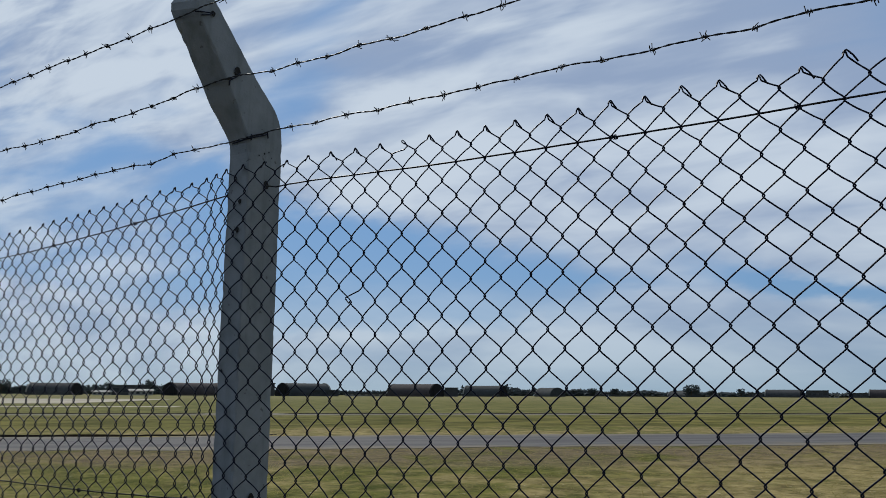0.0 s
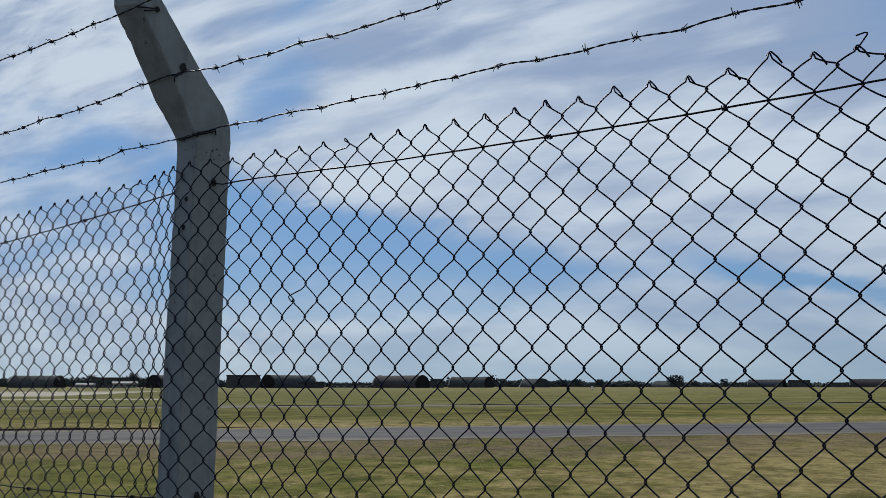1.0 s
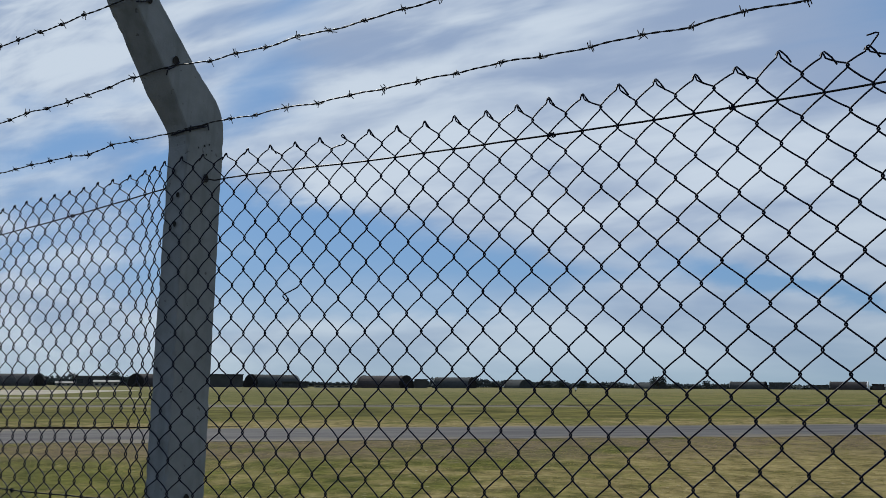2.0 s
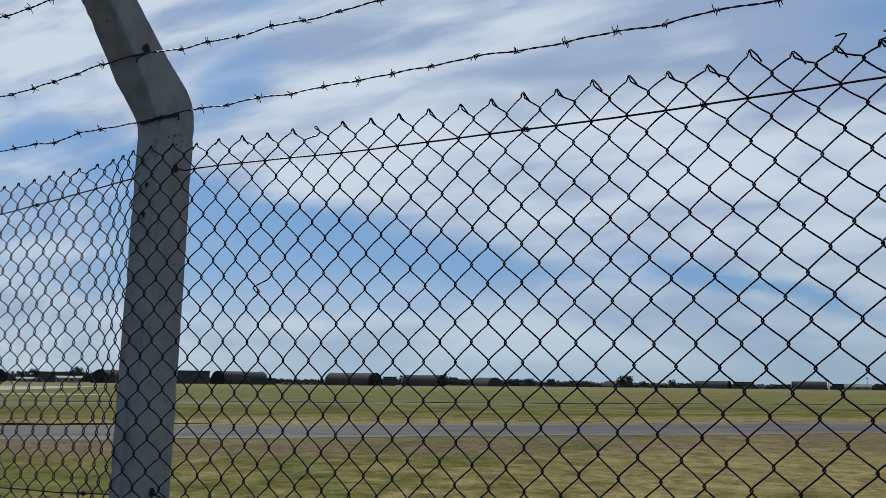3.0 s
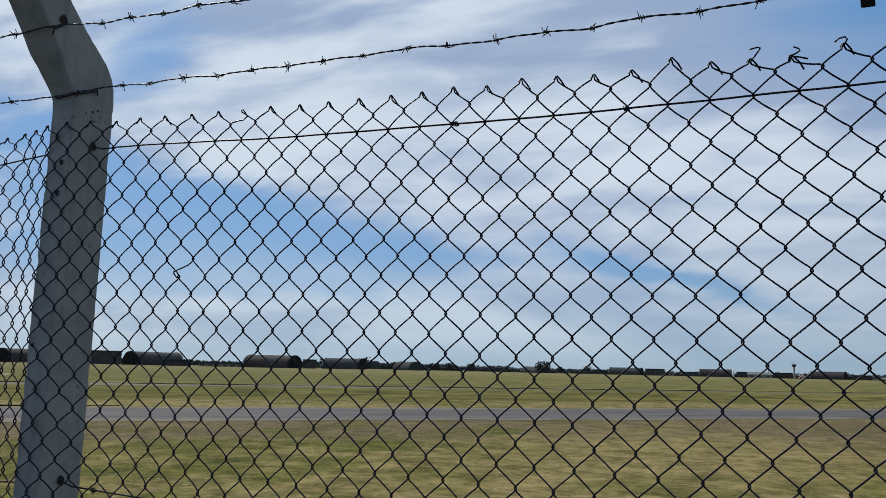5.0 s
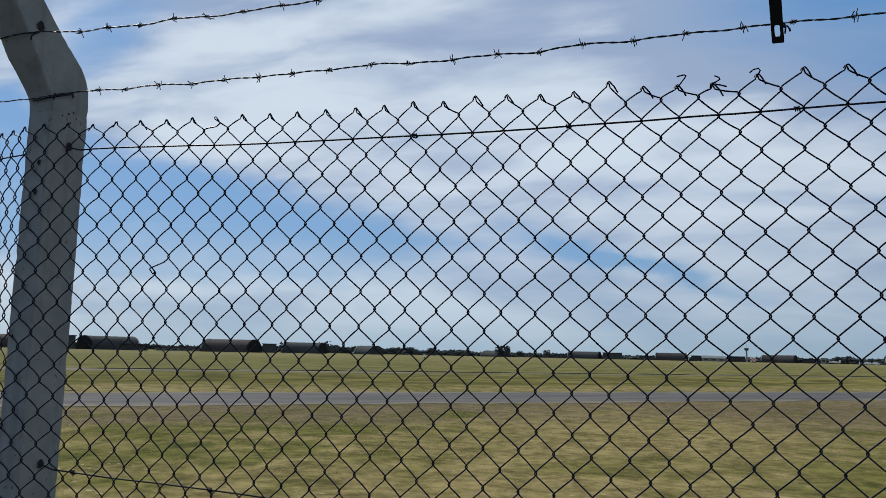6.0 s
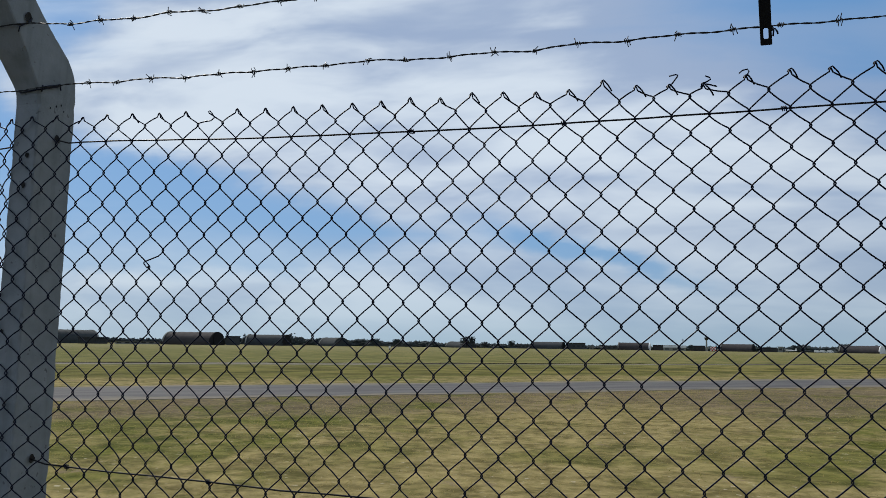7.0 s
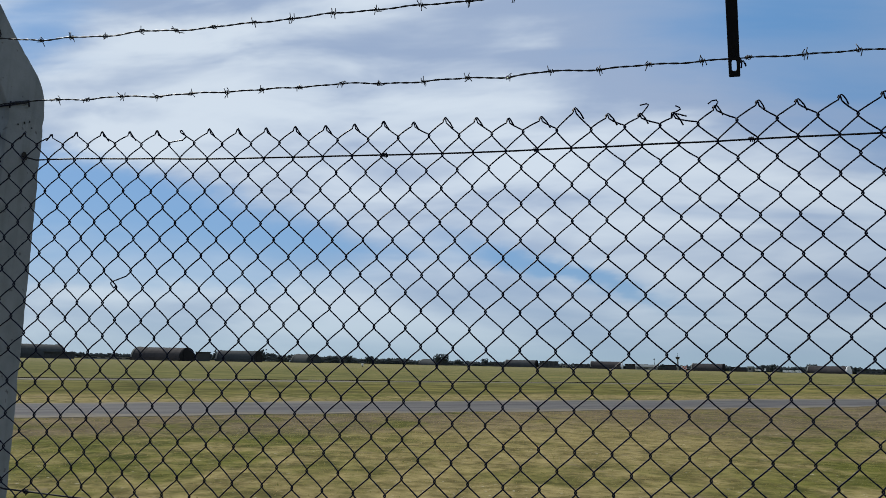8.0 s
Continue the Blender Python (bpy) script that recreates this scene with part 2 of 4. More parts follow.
def blades(n, s):
    rnd = n.add("ShaderNodeNewGeometry").outputs["Random Per Island"]
    p = place(n)
    along = n.mapped(n.mapped(p, turn=(0, 0, -ROAD_TURN)), scale=(0.22, 1, 1))
    dry = n.ramp(n.math("MULTIPLY_ADD", rnd, 0.35, n.math("MULTIPLY", n.noise(along, 0.30, 5, 0.6, 0.6), 0.75)), 0.36, 0.66)
    tone = n.mix(dry, (0.110, 0.126, 0.026), (0.31, 0.240, 0.095))
    diffuse, through_light = n.add("ShaderNodeBsdfDiffuse"), n.add("ShaderNodeBsdfTranslucent")
    both = n.add("ShaderNodeMixShader")
    both.inputs[0].default_value = 0.5
    for k, node in ((1, diffuse), (2, through_light)):
        n.put(node.inputs[0], tone)
        n.tree.links.new(node.outputs[0], both.inputs[k])
    out = [q for q in n.tree.nodes if q.bl_idname == "ShaderNodeOutputMaterial"][0]
    n.tree.links.new(both.outputs[0], out.inputs[0])


def asphalt(n, s):
    p = place(n)
    along = n.mapped(p, turn=(0, 0, -ROAD_TURN))
    big = n.noise(n.mapped(along, scale=(0.25, 1.4, 1)), 0.8, 5, 0.6)
    fine = n.noise(p, 40, 4, 0.7)
    tone = n.mix(n.ramp(big, 0.35, 0.65), (0.064, 0.061, 0.062), (0.108, 0.102, 0.098))
    tone = n.mix(n.math("MULTIPLY", n.ramp(fine, 0.5, 0.75), 0.4), tone, (0.08, 0.08, 0.085))
    _, across, _ = n.split(along)
    strays = n.math("MULTIPLY_ADD", n.math("SUBTRACT", n.noise(n.mapped(along, scale=(0.45, 0.8, 1)), 1.0, 5, 0.65), 0.5), 3.4, n.math("ABSOLUTE", n.math("SUBTRACT", across, 18.8)))
    tone = n.mix(n.math("MULTIPLY", n.math("MULTIPLY", n.ramp(strays, 1.7, 2.8), n.ramp(across, 12.0, 13.0)), 0.85), tone, (0.170, 0.148, 0.104))
    n.put(s.inputs["Base Color"], tone)
    s.inputs["Roughness"].default_value = 0.9
    s.inputs["Specular IOR Level"].default_value = 0.2
    bump(n, s, fine, 0.3, 0.006)


def coated_wire(n, s):
    """Dark plastic coat, glossy, with dull scuffed lengths."""
    p = place(n)
    scuffed = n.ramp(n.noise(p, 22, 4, 0.6), 0.45, 0.7)
    n.put(s.inputs["Base Color"], n.mix(scuffed, (0.0016, 0.004, 0.015), (0.004, 0.007, 0.019)))
    n.put(s.inputs["Roughness"], n.math("MULTIPLY_ADD", scuffed, 0.12, 0.40))
    s.inputs["Specular IOR Level"].default_value = 0.13


def leaf(n, s):
    rnd = n.add("ShaderNodeNewGeometry").outputs["Random Per Island"]
    # distance haze is put into the leaf colour as a blue-grey shift
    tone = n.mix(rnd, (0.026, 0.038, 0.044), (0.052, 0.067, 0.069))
    n.put(s.inputs["Base Color"], tone)
    s.inputs["Roughness"].default_value = 0.8
    s.inputs["Specular IOR Level"].default_value = 0.2


M_CONCRETE = material("weathered_concrete", concrete)
M_GRASS = material("mown_grass", grass_ground)
M_BLADES = material("grass_blades", blades)
M_ASPHALT = material("worn_asphalt", asphalt)
M_UNSEEN_GROUND = grained("unseen_dark_ground", (0.052, 0.052, 0.054), (0.085, 0.083, 0.082), 0.9, 0.0, 60, 0.8, 0.3, 0.004, 0.2)
M_HAZED_LEAF = material("leaves", leaf)
M_MESH = material("black_coated_wire", coated_wire)
M_LINE = grained("dull_line_wire", (0.006, 0.006, 0.007), (0.014, 0.014, 0.015), 0.48, 0.0, 300, 9, 0.0, 0.0002, 0.14)
M_BARB = grained("weathered_zinc", (0.008, 0.009, 0.011), (0.022, 0.023, 0.026), 0.5, 0.0, 260, 12, 0.1, 0.0003, 0.2)
M_STRAP = grained("dark_painted_steel", (0.006, 0.007, 0.009), (0.012, 0.013, 0.016), 0.5, 0.0, 200, 15, 0.3, 0.0006, 0.15)
# near-black colour stands in for the shade inside the holes
M_HOLE_SHADE = grained("hole_shade", (0.006, 0.006, 0.006), (0.015, 0.015, 0.014), 0.95)
M_OLDCON = grained("pale_concrete_slab", (0.105, 0.095, 0.070), (0.20, 0.18, 0.14), 0.9, 0, 3.0, 0.15, 0.3, 0.01, 0.08)
M_APRON = grained("bright_concrete_apron", (0.27, 0.245, 0.195), (0.42, 0.38, 0.30), 0.9, 0, 2.0, 0.08, 0.3, 0.01, 0.08)
# soil darkened in colour so the turf lips read as shadow lines
M_SOIL_SHADOW = grained("soil_and_shadow_line", (0.012, 0.010, 0.008), (0.032, 0.025, 0.018), 0.95, 0, 30, 2, 0.6, 0.02, 0.1)
M_BARK = grained("bark", (0.03, 0.024, 0.018), (0.07, 0.055, 0.04), 0.9, 0, 8, 1, 0.5, 0.05)
# shell tones are lifted and blued in colour to imitate distance haze
M_HAZED_SHELTER = {
    "brown": grained("brown_painted_shell_hazed", (0.026, 0.024, 0.027), (0.056, 0.050, 0.051), 0.85, 0, 0.6, 0.07, 0.2, 0.05, 0.2),
    "green": grained("green_painted_shell_hazed", (0.022, 0.028, 0.032), (0.047, 0.055, 0.059), 0.85, 0, 0.6, 0.07, 0.2, 0.05, 0.2),
    "grey": grained("grey_painted_shell_hazed", (0.027, 0.031, 0.035), (0.056, 0.061, 0.066), 0.85, 0, 0.6, 0.07, 0.2, 0.05, 0.2),
}
M_DOOR = grained("dark_steel_door", (0.008, 0.009, 0.010), (0.018, 0.018, 0.02), 0.85, 0, 1.0, 0.1, 0.2, 0.02, 0.05)
M_RAWCON = grained("pale_shelter_concrete", (0.17, 0.175, 0.165), (0.27, 0.27, 0.25), 0.9, 0, 1.0, 0.1, 0.2, 0.03, 0.08)
M_WHITE = grained("white_paint", (0.70, 0.71, 0.71), (0.84, 0.84, 0.83), 0.6, 0, 2, 0.2, 0.05, 0.01)
M_RED = grained("red_paint", (0.33, 0.03, 0.025), (0.45, 0.05, 0.04), 0.6, 0, 2, 0.2, 0.05, 0.01)
# cladding is lightened a little in colour for the same distance haze
M_HUT = grained("dark_cladding_hazed", (0.024, 0.028, 0.031), (0.050, 0.055, 0.059), 0.75, 0, 1.5, 0.2, 0.2, 0.02)
M_SHEET = grained("pale_roof_sheet", (0.13, 0.145, 0.15), (0.20, 0.22, 0.22), 0.6, 0, 1.5, 0.2, 0.2, 0.02, 0.08)
M_TYRE = grained("tyre_rubber", (0.015, 0.015, 0.015), (0.03, 0.03, 0.03), 0.9)
M_GLASS = grained("dark_window_glass", (0.02, 0.025, 0.03), (0.03, 0.035, 0.04), 0.12)

# ---- mesh helpers ----


def mesh_object(name, verts, faces, mat, parent=None, label="", smooth=False):
    data = bpy.data.meshes.new(name)
    data.from_pydata([tuple(q) for q in verts], [], faces)
    data.materials.append(mat)
    if smooth:
        data.polygons.foreach_set("use_smooth", [True] * len(data.polygons))
    data.update()
    ob = new(name, data)
    ob.parent = parent
    return tagged(ob, label)


def part(name, bm, mat, parent=None, label="", smooth=False):
    bmesh.ops.recalc_face_normals(bm, faces=bm.faces)
    data = bpy.data.meshes.new(name)
    bm.to_mesh(data)
    bm.free()
    data.materials.append(mat)
    if smooth:
        data.polygons.foreach_set("use_smooth", [True] * len(data.polygons))
    ob = new(name, data)
    ob.parent = parent
    return tagged(ob, label)


def holder(name, where, label, category, group="", kind=""):
    ob = new(name)
    ob.empty_display_size = 0.1
    ob.matrix_world = where if isinstance(where, Matrix) else Matrix.Translation(where)
    return tagged(ob, label, category, group, kind)


def box(bm, x0, x1, y0, y1, z0, z1, bevel=0.0):
    made = bmesh.ops.create_cube(bm, size=1.0, matrix=Matrix.LocRotScale(
        ((x0 + x1) / 2, (y0 + y1) / 2, (z0 + z1) / 2), None, (x1 - x0, y1 - y0, z1 - z0)))
    if bevel:
        edges = list({e for q in made["verts"] for e in q.link_edges})
        bmesh.ops.bevel(bm, geom=edges, offset=bevel, segments=2, affect="EDGES")
    return bm


def tube(points, radius, sides=6, verts=None, faces=None):
    """A round wire along points, with closed ends, added to the lists verts and faces."""
    verts = [] if verts is None else verts
    faces = [] if faces is None else faces
    pts = np.array(points, float)
    step = np.zeros_like(pts)
    step[1:-1] = pts[2:] - pts[:-2]
    step[0], step[-1] = pts[1] - pts[0], pts[-1] - pts[-2]
    step /= np.maximum(np.linalg.norm(step, axis=1), 1e-9)[:, None]
    side = np.cross(step[0], (0.31, 0.17, 0.93))
    side /= np.linalg.norm(side)
    start = len(verts)
    ring = [(math.cos(2 * math.pi * i / sides), math.sin(2 * math.pi * i / sides)) for i in range(sides)]
    for q, d in zip(pts, step):
        side = side - d * side.dot(d)
        side /= max(np.linalg.norm(side), 1e-9)
        other = np.cross(d, side)
        for c, s in ring:
            verts.append(tuple(q + radius * (c * side + s * other)))
    count = len(pts)
    for i in range(count - 1):
        for j in range(sides):
            a, b = start + i * sides + j, start + i * sides + (j + 1) % sides
            faces.append((a, b, b + sides, a + sides))
    faces.append(tuple(start + j for j in reversed(range(sides))))
    faces.append(tuple(start + (count - 1) * sides + j for j in range(sides)))
    return verts, faces


def spline(knots, x):
    xs, ys = zip(*knots)
    return float(np.interp(x, xs, ys))


# ---- ground ----
ALONG, ACROSS = Vector((0.737, 0.676, 0)), Vector((-0.676, 0.737, 0))


def strip(s0, s1, n0, n1, z, wobble=0.0, pieces=40, seed=1):
    """A flat strip along the road's direction, with uneven edges and a little thickness."""
    rng = random.Random(seed)
    bm = bmesh.new()
    rows = []
    for i in range(pieces + 1):
        s = s0 + (s1 - s0) * i / pieces
        a = n0 + rng.uniform(-wobble, wobble)
        b = n1 + rng.uniform(-wobble, wobble)
        rows.append([bm.verts.new(ALONG * s + ACROSS * q + Vector((0, 0, h))) for q, h in ((a, -0.02), (a + 0.03, z), (b - 0.03, z), (b, -0.02))])
    for r, q in zip(rows, rows[1:]):
        for i in range(3):
            bm.faces.new((r[i], q[i], q[i + 1], r[i + 1]))
    return bm


bm = bmesh.new()
bmesh.ops.create_grid(bm, x_segments=24, y_segments=24, size=4200)
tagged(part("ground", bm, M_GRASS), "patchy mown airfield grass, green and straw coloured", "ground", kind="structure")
tagged(part("road", strip(-420, 620, 16.0, 21.6, 0.012, 0.32, 700, 2), M_ASPHALT), "worn grey asphalt perimeter track across the grass", "road", kind="structure")
tagged(part("pavement", strip(-500, 20, 44.6, 49.6, 0.010, 0.25, 200, 3), M_OLDCON), "narrow strip of pale old concrete in the grass", "pavement", kind="structure")
tagged(part("pavement", strip(20, 700, 45.9, 47.6, 0.010, 0.35, 300, 4), M_OLDCON), "overgrown strip of pale old concrete in the grass", "pavement", kind="structure")
tagged(part("pavement", strip(-500, -11, 73.0, 78.0, 0.010, 0.4, 100, 5), M_APRON), "bright concrete taxiway strip beyond the grass", "pavement", kind="structure")
tagged(part("pavement", strip(-500, -27, 98.0, 185.0, 0.010, 0.6, 100, 6), M_APRON), "bright concrete apron far across the airfield", "pavement", kind="structure")


# unseen lane, added on the outer side of the fence, where the view is taken from
# its dark colour cuts the light bounced onto the post
bm = bmesh.new()
box(bm, -300, 300, -9.0, -0.45, -0.05, 0.008)
tagged(part("road", bm, M_UNSEEN_GROUND), "unseen dark grey lane added along the outer side of fence", "road", kind="structure")


def turf_edge(s0, s1, n_edge, high, fade, seed, label, pieces=120, broken=1.0):
    """A ragged lip of dark soil where the turf stands above paving, near-black so that it also draws the edge's shadow
    line; it sinks away over the last share of its length.
    """
    rng = random.Random(seed)
    bm = bmesh.new()
    rows = []
    for i in range(pieces + 1):
        s = s0 + (s1 - s0) * i / pieces
        left = (pieces - i) / pieces
        h = high * min(1, left / fade + 0.15) * rng.uniform(0.7, 1.15)
        h *= min(1, max(broken, 0.9 + 2.4 * noise.noise(Vector((s * 0.16, seed, 0)))))
        n0 = n_edge + rng.uniform(-0.03, 0.03) + 0.8 * max(0, 1 - left * 6) ** 2
        rows.append([bm.verts.new(ALONG * s + ACROSS * (n0 + d) + Vector((0, 0, z))) for d, z in ((0, -0.01), (0.02, h), (0.16, h * 0.9), (0.6, -0.01))])
    for r, q in zip(rows, rows[1:]):
        for i in range(3):
            bm.faces.new((r[i], q[i], q[i + 1], r[i + 1]))
    return tagged(part("turf_edge", bm, M_SOIL_SHADOW), label, "verge", kind="structure")


turf_edge(-62, -0.5, 21.62, 0.075, 0.12, 11, "dark raw soil edge of turf along the track, also drawing its shadow line")
turf_edge(-40, 260, 47.9, 0.060, 0.3, 12, "broken dark edge of turf beyond old concrete, drawing a shadow line", 420, 0.05)

# short grass in front of the track
g = np.random.default_rng(5)
count = 110000
n_at = 1.0 + 15.0 * g.random(count) ** 0.8
s_at = -14 + 34 * g.random(count)
base = np.outer(s_at, ALONG) + np.outer(n_at, ACROSS)
keep = base[:, 1] > 0.6
base = base[keep]
count = len(base)
ang, lean = g.random(count) * 2 * np.pi, g.random(count) * 2 * np.pi
tall = 0.008 + 0.018 * g.random(count) ** 2
wide = 0.0018 + 0.0028 * g.random(count)
off = np.stack([np.cos(ang) * wide, np.sin(ang) * wide, np.zeros(count)], 1)
top = base + np.stack([np.cos(lean) * tall * 1.8, np.sin(lean) * tall * 1.8, tall], 1)
verts = np.stack([base - off, base + off, top], 1).reshape(-1, 3)
tagged(mesh_object("grass", verts.tolist(), [(3 * i, 3 * i + 1, 3 * i + 2) for i in range(count)], M_BLADES),
       "short mown grass blades, green and dry", "grass", kind="stuff")

# ---- concrete post ----
POST_X0, POST_X1 = -0.170, -0.095
post = holder("concrete_fence_post", (-0.13, 0.05, 0), "weathered grey concrete fence post with a cranked top", "fence post")
profile = [(-0.006, -0.05), (-0.012, 1.2), (-0.014, 1.86), (-0.017, 1.885), (-0.030, 1.915), (-0.060, 1.965), (-0.100, 2.028),
           (-0.150, 2.096), (-0.196, 2.158), (-0.212, 2.186), (-0.215, 2.206), (-0.210, 2.228), (-0.195, 2.246), (-0.175, 2.248),
           (-0.135, 2.212), (-0.078, 2.152), (-0.018, 2.091), (0.035, 2.043), (0.075, 2.008), (0.096, 1.980), (0.106, 1.950),
           (0.110, 1.91), (0.112, 1.6), (0.114, 1.2), (0.117, -0.05)]
dense = []
for n, (a, b) in enumerate(zip(profile, profile[1:])):
    steps = max(1, int(math.hypot(b[0] - a[0], b[1] - a[1]) / 0.014))
    dense.extend(((n + i / steps), a[0] + (b[0] - a[0]) * i / steps, a[1] + (b[1] - a[1]) * i / steps) for i in range(steps))
dense.append((len(profile) - 1, *profile[-1]))
bm = bmesh.new()
lines = []
cuts = 6
for i in range(cuts + 1):
    x = POST_X0 + (POST_X1 - POST_X0) * i / cuts
    skew = 0.026 * (1 - i / cuts)
    lines.append([bm.verts.new((x + 0.13, y - 0.05 - skew * min(1, max(0, z - 1.90) / 0.08) * min(1, max(0, (13 - n) / 3)), z)) for n, y, z in dense])
for a, b in zip(lines, lines[1:]):
    for i in range(len(dense)):
        j = (i + 1) % len(dense)
        bm.faces.new((a[i], b[i], b[j], a[j]))
ends = [bm.faces.new(lines[0][::-1]), bm.faces.new(lines[-1])]
bmesh.ops.recalc_face_normals(bm, faces=bm.faces)
rim = [e for f in ends for e in f.edges]
bmesh.ops.bevel(bm, geom=rim, offset=0.006, segments=3, affect="EDGES", profile=0.6)
for q in bm.verts:
    axis = Vector((0, 1, 0)) if q.co.z < 1.93 else Vector((0, 0.73, 0.68))
    middle_y = 0.0 if q.co.z < 1.93 else -0.93 * (q.co.z - 1.99)
    side = -1 if q.co.y > middle_y else 1
    worn = abs(noise.noise(q.co * 120)) * 0.0012 + noise.noise(q.co * 8) * 0.0008
    if abs(q.co.x) > 0.030:
        worn += max(0, noise.noise(q.co * 42) - 0.15) * 0.010
    q.co += axis * (side * worn)
part("shaft", bm, M_CONCRETE, post, smooth=False)


def dimple(where, r, axis, parent, name="hole"):
    """A wire hole: a shallow lipped cup at the concrete face, coloured near-black for the shade of its depth."""
    bm = bmesh.new()
    rings = []
    for rr, d in ((r, 0.0012), (r * 0.8, 0.0016), (r * 0.55, 0.0006)):
        ring = []
        for i in range(10):
            a = 2 * math.pi * i / 10
            c, s = math.cos(a) * rr * (1 + 0.18 * math.sin(3 * a + r * 900)), math.sin(a) * rr * 1.2
            p = Vector((d, c, s)) if axis == "x" else Vector((c, -d, s))
            ring.append(bm.verts.new(p))
        rings.append(ring)
    for a, b in zip(rings, rings[1:]):
        for i in range(10):
            bm.faces.new((a[i], a[(i + 1) % 10], b[(i + 1) % 10], b[i]))
    bm.faces.new(rings[-1])
    ob = part(name, bm, M_HOLE_SHADE, parent)
    ob.location = Vector(where) - Vector(parent.location)
    return ob


for y, z, r in ((0.051, 1.782, 0.010), (0.052, 0.965, 0.0095), (-0.072, 2.066, 0.011), (-0.165, 2.19, 0.007), (0.04, 1.868, 0.0028), (0.056, 1.876, 0.0024), (0.048, 1.846, 0.002), (0.066, 1.862, 0.002), (0.02, 1.858, 0.0022)):
    dimple((POST_X1 + 0.002, y, z), r, "x", post)
for x, z, r in ((-0.118, 1.725, 0.006), (-0.122, 1.648, 0.0065), (-0.150, 1.28, 0.004)):
    dimple((x, -0.0145, z), r, "y", post)

# ---- chain-link mesh ----
WIRE_R = 0.00154
TOOTH_X = [(-40, -2.60), (-23, -1.28), (-22, -1.19), (-21, -1.111), (-20, -1.033), (-19, -0.958), (-18, -0.883), (-17, -0.803), (-16, -0.722), (-15, -0.645),
           (-14, -0.571), (-13, -0.495), (-12, -0.420), (-11, -0.340), (-10, -0.277), (-9, -0.226), (-8, -0.174), (-7, -0.104), (-6, -0.033),
           (-5, 0.038), (-4, 0.109), (0, 0.395), (5, 0.756), (9, 1.039), (13, 1.316), (15, 1.455), (18, 1.669), (40, 3.224)]
TOOTH_Y = [(-40, 0.19), (-23, 0.077), (-17, 0.042), (-13, 0.018), (-12, 0.013), (-11, 0.006), (-10, 0.004), (-9, -0.006), (-8, -0.0185), (-7, -0.021), (-6, -0.017),
           (-5, -0.008), (-4, 0.0), (0, 0.002), (18, 0.0), (40, 0.0)]
TIP_Z = [(-1.8, 1.80), (-1.3, 1.805), (-0.8, 1.811), (-0.34, 1.815), (-0.17, 1.823), (-0.03, 1.822), (0.03, 1.816), (0.395, 1.804), (0.76, 1.799), (1.3, 1.799), (1.7, 1.795), (3, 1.79)]
TOP_WIRE_Z = [(-1.8, 1.712), (-1.3, 1.717), (-0.83, 1.726), (-0.55, 1.734), (-0.19, 1.752), (-0.095, 1.782), (-0.03, 1.762), (0.03, 1.757), (0.545, 1.733), (1.04, 1.722), (1.3, 1.720), (1.8, 1.721), (3, 1.725)]
ROW2_Z = [(-1.8, 1.712), (-1.3, 1.717), (-0.83, 1.726), (-0.55, 1.734), (-0.19, 1.751), (0.03, 1.755), (0.545, 1.733), (1.04, 1.722), (1.3, 1.720), (1.8, 1.721), (3, 1.725)]
TIP_X_SHIFT = [(-6, 0), (-4, -0.004), (-2, 0.002), (-1, 0.006), (0, 0.0), (3, 0.006), (7, 0.005), (8, 0.002), (11, 0.003), (13, 0.003), (14, 0.0), (16, -0.010), (17, -0.004), (18, 0.005), (19, 0.009), (20, 0.014), (21, 0.018)]
TIP_Z_SHIFT = [(-5, -0.003), (-4, 0.003), (-1, 0.002), (0, 0.004), (1, 0.002), (4, -0.004), (7, -0.004), (8, -0.008), (9, -0.002), (10, -0.007), (11, -0.007), (12, -0.004), (13, 0.0), (14, 0.003), (15, 0.004), (16, 0.002), (17, -0.004), (18, -0.003), (19, -0.002), (20, 0.003), (22, 0.002)]
HALF = 0.0386
ROWS = 43
# how far the mesh has crept from an even weave, in metres: sideways at the top and low down, and upwards low down, by tooth
CREEP_TOP = [(-24, 0.010), (-14, 0.009), (-12, 0.003), (-10, 0.007), (-9, 0.006), (-8, 0.006), (-7, 0.008), (-6, 0.008), (-5, 0.003), (-1, 0.001), (1, 0.001), (9, -0.006), (13, -0.008), (16, -0.001), (19, 0.002), (26, 0.002)]
CREEP_LOW = [(-24, 0.015), (-14, 0.015), (-12, 0.010), (-10, 0.009), (-9, 0.013), (-8, 0.018), (-7, 0.025), (-6, 0.034), (-5, 0.037), (-1, 0.0195), (1, 0.014), (5, 0.001), (9, -0.005), (13, 0.001), (16, 0.0045), (19, 0.006), (26, 0.006)]
LIFT_TOP = [(-24, 0.006), (-14, 0.006), (-12, 0.006), (-10, 0.002), (-8, 0.001), (-7, -0.005), (-6, -0.008), (-5, -0.006), (-1, -0.003), (1, -0.001), (5, 0.0), (19, 0.001), (26, 0.001)]
LIFT_LOW = [(-24, 0.018), (-14, 0.018), (-12, 0.017), (-10, 0.013), (-9, 0.008), (-8, 0.005), (-7, 0.003), (-5, 0.001), (-1, 0.004), (1, 0.006), (5, 0.0085), (9, 0.010), (13, 0.0075), (16, 0.005), (19, 0.0005), (26, 0.0)]

